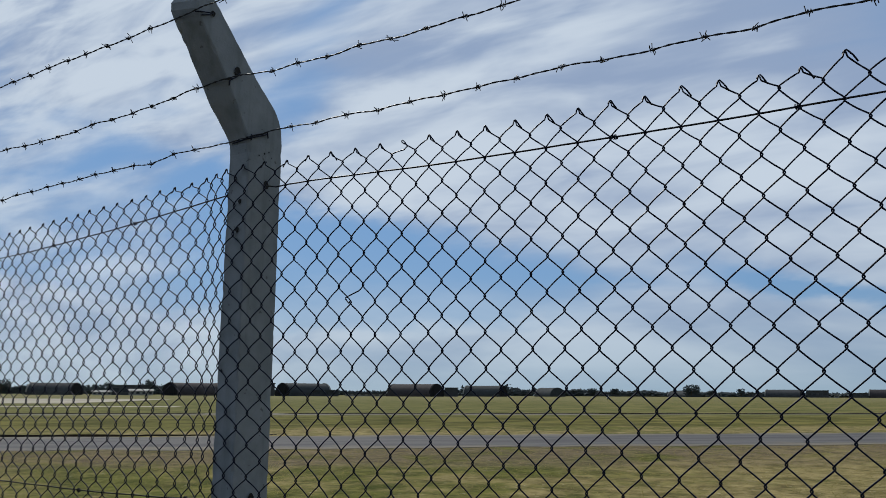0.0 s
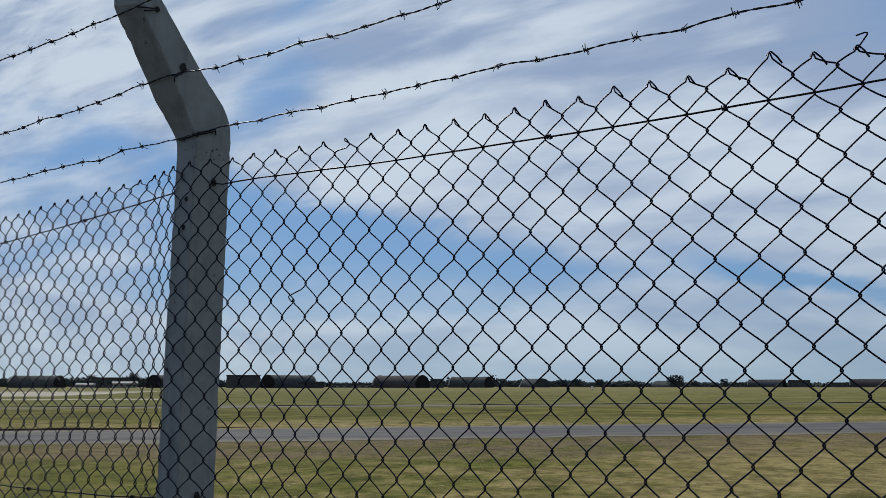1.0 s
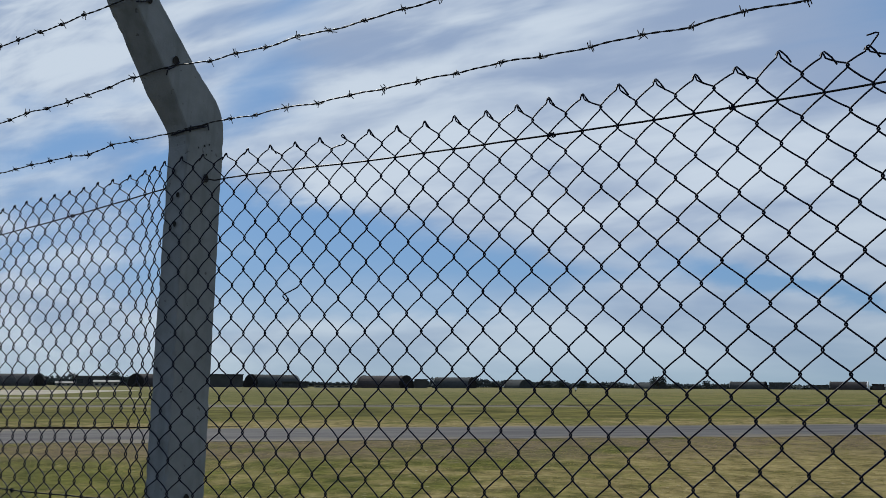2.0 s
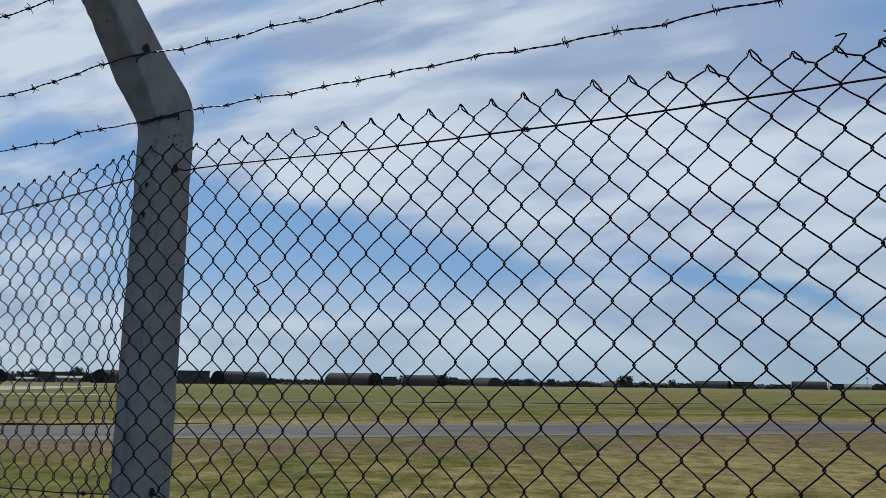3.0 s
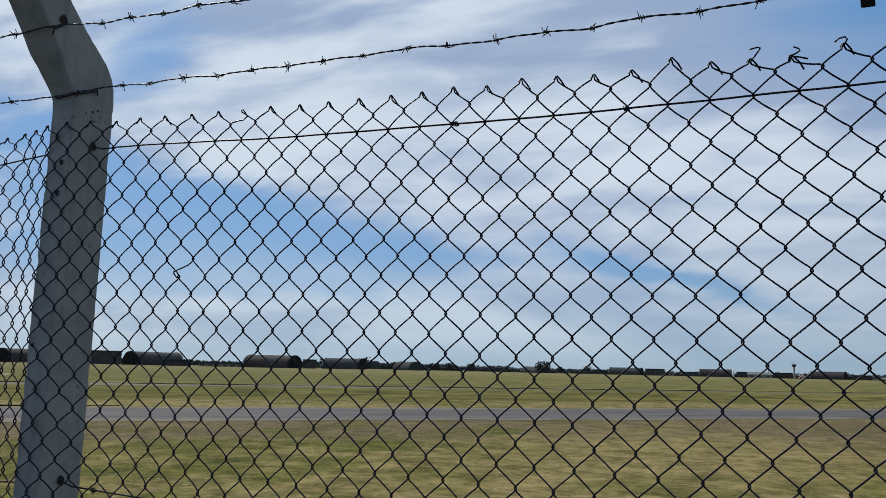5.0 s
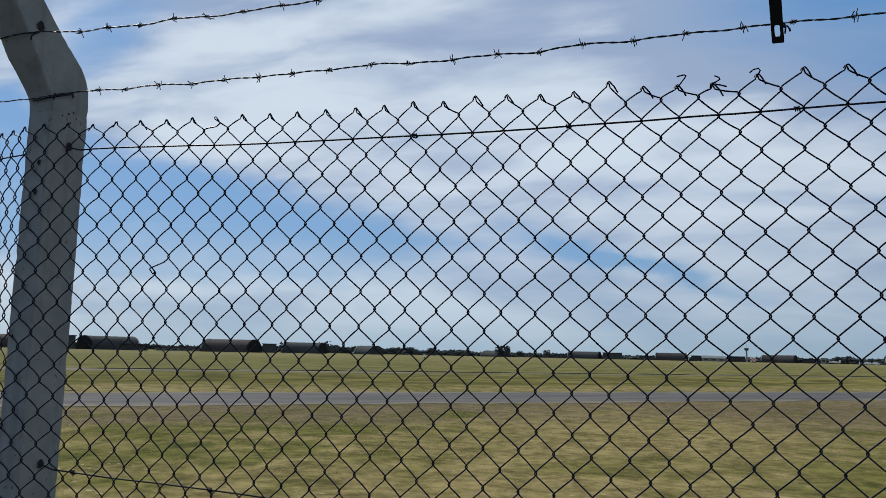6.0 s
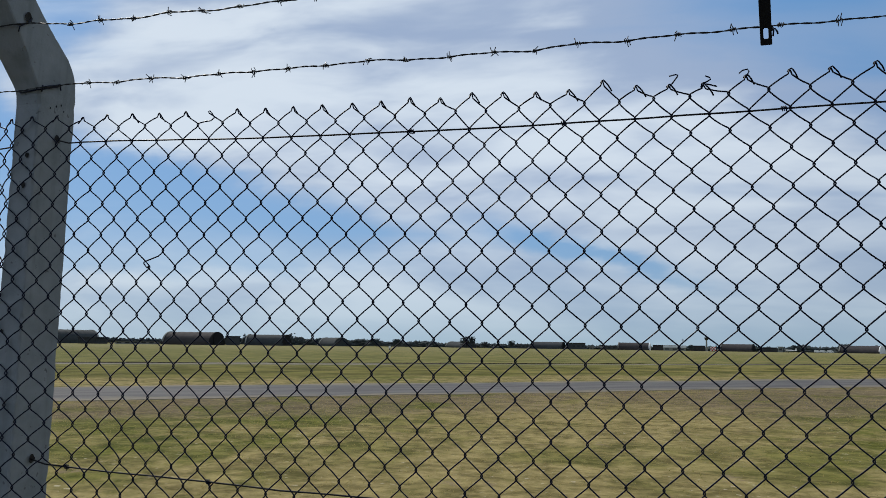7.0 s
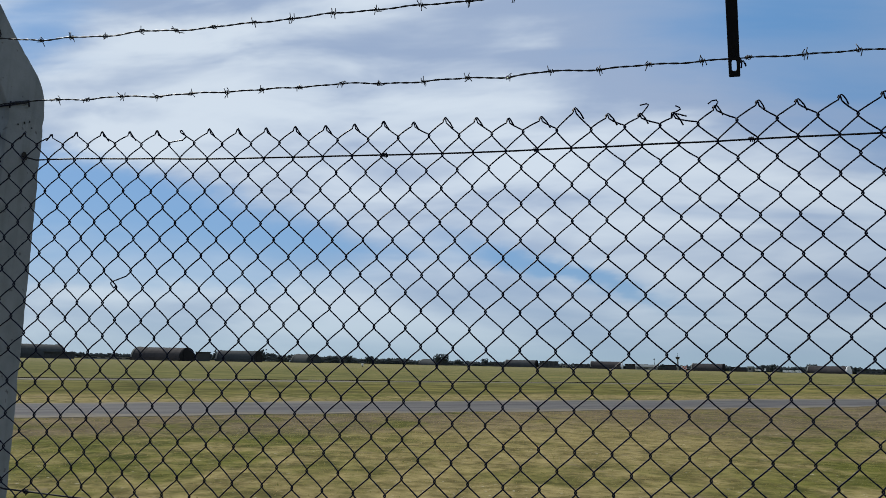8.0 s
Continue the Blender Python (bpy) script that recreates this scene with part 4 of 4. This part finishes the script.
def aircraft_shelter(x, y, wide, high, turn, tone, end, label, end_side=1):
    """A hardened aircraft shelter: a thick barrel vault with end walls, door leaves and a low side wall."""
    m = facing(x, y) @ Matrix.Rotation(radians(-turn * end_side), 4, "Z")
    ob = holder("aircraft_shelter", m, label, "aircraft shelter", "hardened aircraft shelters")
    c, s = math.cos(radians(turn)), math.sin(radians(turn))
    long = wide / (c + 0.55 * s)
    deep = 0.55 * long
    shell = []
    steps = 18
    for i in range(steps + 1):
        a = math.pi * i / steps
        shell.append((-math.cos(a) * deep / 2 * (1 + 0.0), high * math.sin(a) ** 0.85))
    bm = bmesh.new()
    bays = 8
    rings = []
    for b in range(bays + 1):
        xx = -long / 2 + long * b / bays
        for dx, lift in ((-0.12, 0.0), (0.12, 0.0)) if 0 < b < bays else ((0, 0.0),):
            rings.append([bm.verts.new((xx + dx, q, z * (1 + lift))) for q, z in shell])
        if b < bays:
            for dx in (0.13, long / bays - 0.13):
                rings.append([bm.verts.new((xx + dx, q * 0.992, z * 0.992)) for q, z in shell])
    rings.sort(key=lambda r: r[0].co.x)
    for a, b in zip(rings, rings[1:]):
        for i in range(steps):
            bm.faces.new((a[i], b[i], b[i + 1], a[i + 1]))
    part("vault", bm, M_HAZED_SHELTER[tone], ob)
    for side, mat, proud in ((end_side, end, 1.02), (-end_side, M_RAWCON, 1.03)):
        bm = bmesh.new()
        x0 = side * (long / 2 + 0.05)
        a = [bm.verts.new((x0, q * proud, z * proud)) for q, z in shell]
        b = [bm.verts.new((x0 - side * 0.9, q * proud, z * proud)) for q, z in shell]
        bm.faces.new(a), bm.faces.new(b)
        for i in range(steps):
            bm.faces.new((a[i], b[i], b[i + 1], a[i + 1]))
        wall = part("end_wall", bm, mat, ob)
        if side == end_side:
            for leafside in (-1, 1):
                bm = bmesh.new()
                box(bm, x0 + side * 0.1 - 0.15, x0 + side * 0.1 + 0.15, min(0, leafside * deep * 0.30) + 0.05, max(0, leafside * deep * 0.30) - 0.05, 0, high * 0.66, 0.04)
                part("door_leaf", bm, mat, wall)
    bm = bmesh.new()
    box(bm, -long / 2, long / 2, -deep / 2 - 0.5, -deep / 2 + 0.3, 0, high * 0.24, 0.08)
    part("side_wall", bm, M_HAZED_SHELTER[tone], ob, "low side wall")
    return ob


def at_far(x, f):
    return x * f, 560 * f


# left and right limits 560 m out, top, nearness, turn, shell, end, label
DARK_END = "with a dark steel door end"
for xl, xr, top_z, f, turn, tone, end, side, words in (
        (-980, -857, 15.0, 0.55, 26, "grey", M_DOOR, 1, "grey-brown barrel-roofed aircraft shelter " + DARK_END),
        (-712, -612, 13.4, 0.62, 30, "brown", M_DOOR, -1, "dark brown barrel-roofed aircraft shelter " + DARK_END),
        (-542, -470, 12.2, 0.66, 30, "green", M_DOOR, -1, "dark green barrel-roofed aircraft shelter with a pale concrete end"),
        (-407, -346, 10.8, 0.74, 31, "brown", M_DOOR, 1, "brown barrel-roofed aircraft shelter " + DARK_END),
        (-328, -286, 8.9, 0.90, 22, "green", M_DOOR, 1, "dull green barrel-roofed aircraft shelter among trees"),
        (-262, -236, 6.8, 1.10, 60, "green", M_HAZED_SHELTER["green"], 1, "dull green barrel-roofed aircraft shelter seen on its end"),
        (-157, -133, 4.6, 1.45, 55, "green", M_HAZED_SHELTER["green"], 1, "low green barrel-roofed aircraft shelter far off"),
        (-91, -66, 5.2, 1.50, 12, "grey", M_DOOR, 1, "grey-green barrel-roofed aircraft shelter far off"),
        (-29, -6, 5.3, 1.50, 6, "brown", M_WHITE, 1, "brown barrel-roofed aircraft shelter with a bright white end"),
        (40, 63, 5.1, 1.50, 12, "brown", M_DOOR, 1, "dark brown barrel-roofed aircraft shelter beside the checked hut"),
        (114, 142, 5.0, 1.50, 16, "brown", M_WHITE, 1, "dark brown barrel-roofed aircraft shelter with a bright white end")):
    xm = (xl + xr) / 2
    px, py = at_far(xm, f)
    az = math.atan2(xm, 560)
    aircraft_shelter(px, py, (xr - xl) * f * math.cos(az), top_z * f, turn, tone, end, words, side)


def flat_hut(x, f, wide, high, deep, wall_mat, roof_mat, label, category, bays=4, pitched=0.0, windows=True):
    px, py = at_far(x, f)
    ob = holder(category.replace(" ", "_"), facing(px, py), label, category)
    bm = bmesh.new()
    box(bm, -wide / 2, wide / 2, 0, deep, 0, high, 0.05)
    part("wall", bm, wall_mat, ob)
    bm = bmesh.new()
    if pitched:
        out = [(-0.4, high), (deep / 2, high + pitched), (deep + 0.4, high), (deep + 0.4, high + 0.2), (deep / 2, high + pitched + 0.2), (-0.4, high + 0.2)]
        a = [bm.verts.new((-wide / 2 - 0.4, y, z)) for y, z in out]
        b = [bm.verts.new((wide / 2 + 0.4, y, z)) for y, z in out]
        for i in range(6):
            bm.faces.new((a[i], b[i], b[(i + 1) % 6], a[(i + 1) % 6]))
        bm.faces.new(a[::-1]), bm.faces.new(b)
    else:
        box(bm, -wide / 2 - 0.5, wide / 2 + 0.5, -0.5, deep + 0.5, high, high + 0.5, 0.05)
    part("roof", bm, roof_mat, ob)
    if windows:
        for i in range(bays):
            xx = -wide / 2 + wide * (i + 0.5) / bays
            bm = bmesh.new()
            box(bm, xx - wide / bays * 0.28, xx + wide / bays * 0.28, -0.08, 0.1, high * 0.35, high * 0.75, 0.02)
            part("window", bm, M_GLASS, ob)
    return ob


flat_hut(-339.5, 0.80, 9, 5.6, 10, M_HUT, M_HUT, "dark flat-roofed block between shelter and trees", "dark building", 2, 0, False)
flat_hut(-567, 0.66, 21.5, 8.0, 12, M_HUT, M_HUT, "dark square flat-roofed block beside a shelter", "dark building", 2, 0, False)
flat_hut(-478, 0.63, 15, 3.2, 8, M_HAZED_SHELTER["grey"], M_HAZED_SHELTER["grey"], "dark grey low concrete annexe in front of a shelter", "concrete hut", 3)
flat_hut(-430, 0.72, 28, 1.6, 9, M_RAWCON, M_HUT, "long low flat-roofed building with a dark fascia", "low building", 6)
flat_hut(-768, 0.6, 26, 6.5, 12, M_HUT, M_HUT, "dark flat-roofed block behind pale huts", "dark building", 4)
flat_hut(-750, 0.58, 15, 2.8, 8, M_RAWCON, M_SHEET, "pale low hut on the edge of the apron", "pale hut", 4, 1.2)
flat_hut(-822, 0.57, 12, 2.0, 8, M_RAWCON, M_SHEET, "pale low hut on the edge of the apron", "pale hut", 4, 1.0)
flat_hut(-58.5, 1.50, 20, 6.6, 14, M_HUT, M_HUT, "dark flat-roofed building beside a shelter", "dark building", 4)
flat_hut(-97, 1.50, 13, 4.2, 10, M_HUT, M_HUT, "small dark flat-roofed building beside a shelter", "dark building", 3)
flat_hut(-35, 1.52, 16, 4.2, 10, M_HUT, M_HUT, "small dark flat-roofed building beside a shelter", "dark building", 3)
flat_hut(-47.5, 1.45, 4, 2.6, 4, M_RAWCON, M_RAWCON, "small pale concrete hut on the grass", "concrete hut", 1)
flat_hut(3, 1.55, 24, 5.4, 14, M_HAZED_SHELTER["brown"], M_HAZED_SHELTER["brown"], "low brown-grey building on the far side", "low building", 5)
flat_hut(10, 1.45, 22, 3.0, 14, M_RAWCON, M_SHEET, "pale hangar with a light pitched roof", "hangar", 3, 2.2)
flat_hut(71, 1.50, 15, 4.2, 10, M_HAZED_SHELTER["brown"], M_HUT, "small dark flat-roofed building beside a shelter", "dark building", 3)
flat_hut(78.5, 1.45, 4.5, 5.0, 5, M_RAWCON, M_RAWCON, "small beige concrete tower block", "concrete hut", 1)
flat_hut(25, 1.52, 16, 5.2, 12, M_HAZED_SHELTER["brown"], M_HAZED_SHELTER["brown"], "low brown-grey building on the far side", "low building", 4)
flat_hut(153, 1.5, 20, 4.0, 12, M_HUT, M_HUT, "dark flat-roofed building by the far trees", "dark building", 4)


def control_tower(x, f, high):
    px, py = at_far(x, f)
    ob = holder("control_tower", facing(px, py), "slim grey tower with a dark glazed cab and mast", "control tower")
    bm = bmesh.new()
    bmesh.ops.create_cone(bm, cap_ends=True, segments=8, radius1=0.9, radius2=0.7, depth=high * 0.66, matrix=Matrix.Translation((0, 0, high * 0.33)))
    part("shaft", bm, M_RAWCON, ob)
    bm = bmesh.new()
    bmesh.ops.create_cone(bm, cap_ends=True, segments=8, radius1=1.5, radius2=2.1, depth=2.0, matrix=Matrix.Translation((0, 0, high * 0.66 + 1.0)))
    part("cab", bm, M_GLASS, ob, "dark glazed cab")
    bm = bmesh.new()
    bmesh.ops.create_cone(bm, cap_ends=True, segments=8, radius1=2.3, radius2=2.0, depth=0.4, matrix=Matrix.Translation((0, 0, high * 0.66 + 2.2)))
    part("roof", bm, M_HUT, ob)
    bm = bmesh.new()
    bmesh.ops.create_cone(bm, cap_ends=True, segments=6, radius1=0.18, radius2=0.08, depth=high * 0.22, matrix=Matrix.Translation((0, 0, high * 0.66 + 2.4 + high * 0.11)))
    part("mast", bm, M_HUT, ob)


control_tower(31.3, 1.4, 16.5)


def lattice_mast(x, f, high):
    px, py = at_far(x, f)
    ob = holder("radio_mast", facing(px, py), "thin dark radio mast with a short crossbar", "radio mast")
    bm = bmesh.new()
    bmesh.ops.create_cone(bm, cap_ends=True, segments=6, radius1=0.3, radius2=0.15, depth=high, matrix=Matrix.Translation((0, 0, high / 2)))
    part("pole", bm, M_HUT, ob)
    bm = bmesh.new()
    box(bm, -0.9, 0.9, -0.15, 0.15, high * 0.86, high * 0.93, 0.05)
    part("crossbar", bm, M_HUT, ob)


lattice_mast(15.5, 1.5, 12.5)

# red and white checked hut
px, py = at_far(35.6, 1.25)
hut = holder("checked_hut", facing(px, py), "small red and white checked runway hut", "hut")
bm = bmesh.new()
box(bm, -2.4, 2.4, 0, 3, 0.5, 4.0, 0.05)
part("wall", bm, M_WHITE, hut)
bm = bmesh.new()
box(bm, -2.6, 2.6, -0.2, 3.2, 4.0, 4.25, 0.05)
part("roof", bm, M_WHITE, hut)
bm = bmesh.new()
box(bm, -2.0, 2.0, 0.4, 2.6, 0, 0.5, 0.02)
part("base", bm, M_HUT, hut)
for i in range(4):
    for j in range(3):
        if (i + j) % 2:
            bm = bmesh.new()
            box(bm, -2.4 + 1.2 * i, -1.2 + 1.2 * i, -0.04, 0.05, 0.5 + 1.16 * j, 1.66 + 1.16 * j, 0.0)
            part("check_panel", bm, M_RED, hut)


def van(x, f, mat):
    px, py = at_far(x, f)
    ob = holder("van", facing(px, py), "white van parked on the far side", "van", "parked vans")
    bm = bmesh.new()
    out = [(-2.6, 0.5), (2.5, 0.5), (2.6, 1.2), (1.7, 1.5), (1.1, 2.4), (-2.5, 2.5), (-2.6, 2.3)]
    a = [bm.verts.new((q, 0, z)) for q, z in out]
    b = [bm.verts.new((q, 2.0, z)) for q, z in out]
    for i in range(len(out)):
        bm.faces.new((a[i], b[i], b[(i + 1) % len(out)], a[(i + 1) % len(out)]))
    bm.faces.new(a), bm.faces.new(b[::-1])
    part("body", bm, mat, ob)
    for wx in (-1.6, 1.6):
        for wy in (0.05, 1.95):
            bm = bmesh.new()
            bmesh.ops.create_cone(bm, cap_ends=True, segments=12, radius1=0.38, radius2=0.38, depth=0.25, matrix=Matrix.Translation((wx, wy, 0.38)) @ Matrix.Rotation(math.pi / 2, 4, "X"))
            part("wheel", bm, M_TYRE, ob)
    bm = bmesh.new()
    box(bm, 0.3, 1.0, -0.03, 0.03, 1.5, 2.1, 0.01)
    part("window", bm, M_GLASS, ob)


for x in (101.5, 105.2, 109.5):
    van(x, 1.25, M_WHITE)

# light aircraft parked on the far side
px, py = at_far(84.5, 1.3)
plane = holder("light_aircraft", facing(px, py), "small white aircraft parked on the far side", "aircraft")
bm = bmesh.new()
bmesh.ops.create_cone(bm, cap_ends=True, segments=10, radius1=0.9, radius2=0.25, depth=9, matrix=Matrix.Translation((1.0, 0, 1.7)) @ Matrix.Rotation(math.pi / 2, 4, "Y"))
part("fuselage", bm, M_WHITE, plane)
bm = bmesh.new()
box(bm, -3.2, -1.4, -5.5, 5.5, 2.5, 2.7, 0.05)
part("wing", bm, M_WHITE, plane)
bm = bmesh.new()
box(bm, 4.3, 5.5, -0.1, 0.1, 1.7, 3.6, 0.05)
part("fin", bm, M_WHITE, plane)
for wx, wy in ((-3.0, 0.0), (-1.2, -1.1), (-1.2, 1.1)):
    bm = bmesh.new()
    bmesh.ops.create_cone(bm, cap_ends=True, segments=10, radius1=0.4, radius2=0.4, depth=0.2, matrix=Matrix.Translation((wx, wy, 0.4)) @ Matrix.Rotation(math.pi / 2, 4, "X"))
    box(bm, wx - 0.06, wx + 0.06, wy - 0.06, wy + 0.06, 0.4, 1.3)
    part("wheel", bm, M_TYRE, plane)

# marker board out on the grass
marker = holder("marker_post", facing(-74.6, 208.7), "short dark marker post with a white board", "marker post")
bm = bmesh.new()
box(bm, -0.12, 0.12, -0.06, 0.06, 0, 1.0, 0.02)
part("post", bm, M_HUT, marker)
bm = bmesh.new()
box(bm, -0.30, 0.30, -0.10, -0.065, 0.45, 1.15, 0.01)
part("board", bm, M_WHITE, marker)


def tree(x, f, high, wide, seed, label):
    """A tapered trunk with limbs, and a crown of many small leaf clumps with gaps."""
    px, py = at_far(x, f)
    rng = random.Random(seed)
    ob = holder("tree", facing(px, py), label, "tree", "far trees")
    v, fc = [], []
    tube([(0, 0, -0.1), (0.1, 0, high * 0.3), (0.0, 0.1, high * 0.6), (0.05, 0, high * 0.85)], 0.03 * high, 7, v, fc)
    for i in range(6):
        a, z = rng.uniform(0, 6.28), high * rng.uniform(0.3, 0.6)
        tube([(0, 0, z), (math.cos(a) * wide * 0.2, math.sin(a) * wide * 0.2, z + high * 0.1), (math.cos(a) * wide * 0.36, math.sin(a) * wide * 0.36, z + high * 0.2)], 0.012 * high, 5, v, fc)
    mesh_object("trunk", v, fc, M_BARK, ob)
    v, fc = [], []
    lobes = [(rng.uniform(-0.3, 0.3) * wide, rng.uniform(-0.3, 0.3) * wide, high * rng.uniform(0.35, 0.85), rng.uniform(0.16, 0.27) * wide) for _ in range(11)]
    for _ in range(700):
        lx, ly, lz, lr = rng.choice(lobes)
        d = Vector((rng.gauss(0, 1), rng.gauss(0, 1), rng.gauss(0, 0.9))).normalized() * lr * rng.uniform(0.55, 1.08)
        c = Vector((lx, ly, lz)) + d
        if c.z > high:
            continue
        s = 0.045 * wide * rng.uniform(0.6, 1.4)
        e1 = Vector((rng.gauss(0, 1), rng.gauss(0, 1), rng.gauss(0, 1))).normalized() * s
        e2 = e1.cross(Vector((rng.gauss(0, 1), rng.gauss(0, 1), rng.gauss(0, 1)))).normalized() * s
        n0 = len(v)
        v.extend([c - e1, c + e2 * 0.8, c + e1, c - e2 * 0.8])
        fc.append((n0, n0 + 1, n0 + 2, n0 + 3))
    mesh_object("crown", v, fc, M_HAZED_LEAF, ob)


for i, (x, f, high, wide, words) in enumerate((
        (-139.5, 1.4, 12.0, 17, "broad dark green tree far across the airfield"), (-126.6, 1.4, 7.5, 8, "small dark green tree far across the airfield"),
        (-106, 1.4, 8.6, 9, "small dark green tree far across the airfield"), (-808, 0.62, 9.5, 9, "dark green tree beside pale huts"),
        (-734, 0.62, 11.0, 9, "dark green tree beside pale huts"), (-1040, 0.6, 12, 16, "broad dark green tree far across the airfield"),
        (-214, 1.3, 8.0, 12, "small dark green tree far across the airfield"), (-196, 1.3, 7.5, 13, "small dark green tree far across the airfield"),
        (88, 1.55, 7.5, 10, "small dark green tree far across the airfield"), (118, 1.6, 9.5, 16, "broad dark green tree behind a shelter"),
        (20.5, 1.5, 6.5, 7, "small dark green tree far across the airfield"))):
    tree(x, f, high, wide, 40 + i, words)

# far woods along the horizon
rng = random.Random(77)
v, fc = [], []
WOODS = [(-1500, 9), (-1040, 13), (-900, 13), (-840, 12), (-800, 13), (-740, 12.5), (-690, 11), (-600, 8), (-480, 6), (-430, 4.6), (-345, 7), (-330, 10.5), (-310, 10.5), (-280, 8.0), (-240, 6.2), (-200, 5.2), (-170, 4.4), (-150, 4.0), (-110, 4.2), (-60, 3.4), (0, 3.2), (40, 3.4), (85, 4.6), (110, 5.0), (140, 5.6), (160, 4.8), (400, 4.8)]
for _ in range(30000):
    t = rng.random()
    x = -1500 + 1900 * t
    f = 1.62 if x > -300 else (1.05 + 0.57 * max(0, (x + 700) / 400) if x > -700 else 1.05)
    h = spline(WOODS, x) * f * (0.68 + 0.40 * noise.noise(Vector((x * 0.06, 3, 1))) + 0.30 * noise.noise(Vector((x * 0.3, 1, 5))))
    h = max(h, 2.2)
    c = Vector((x * f, 560 * f, 0)) + Vector((rng.uniform(-4, 4), rng.uniform(0, 30), h * rng.random() ** 0.9))
    s = rng.uniform(0.9, 2.0) * (1.25 if x > -300 else 1.0)
    ds = [Vector((rng.uniform(0.5, 1.2) * sx, rng.uniform(0.5, 1.2) * sy, rng.uniform(0.5, 1.1) * sz)) * s for sx, sy, sz in ((1, 0, 0.1), (-1, 0, 0.1), (0, 1, 0), (0, -1, 0), (0.1, 0, 1), (0, 0.1, -1))]
    n0 = len(v)
    v.extend(c + d for d in ds)
    for a, b in ((0, 2), (2, 1), (1, 3), (3, 0)):
        fc.append((n0 + a, n0 + b, n0 + 4))
        fc.append((n0 + b, n0 + a, n0 + 5))
tagged(mesh_object("far_woods", v, fc, M_HAZED_LEAF), "uneven dark green woods along the horizon", "woods", kind="stuff")
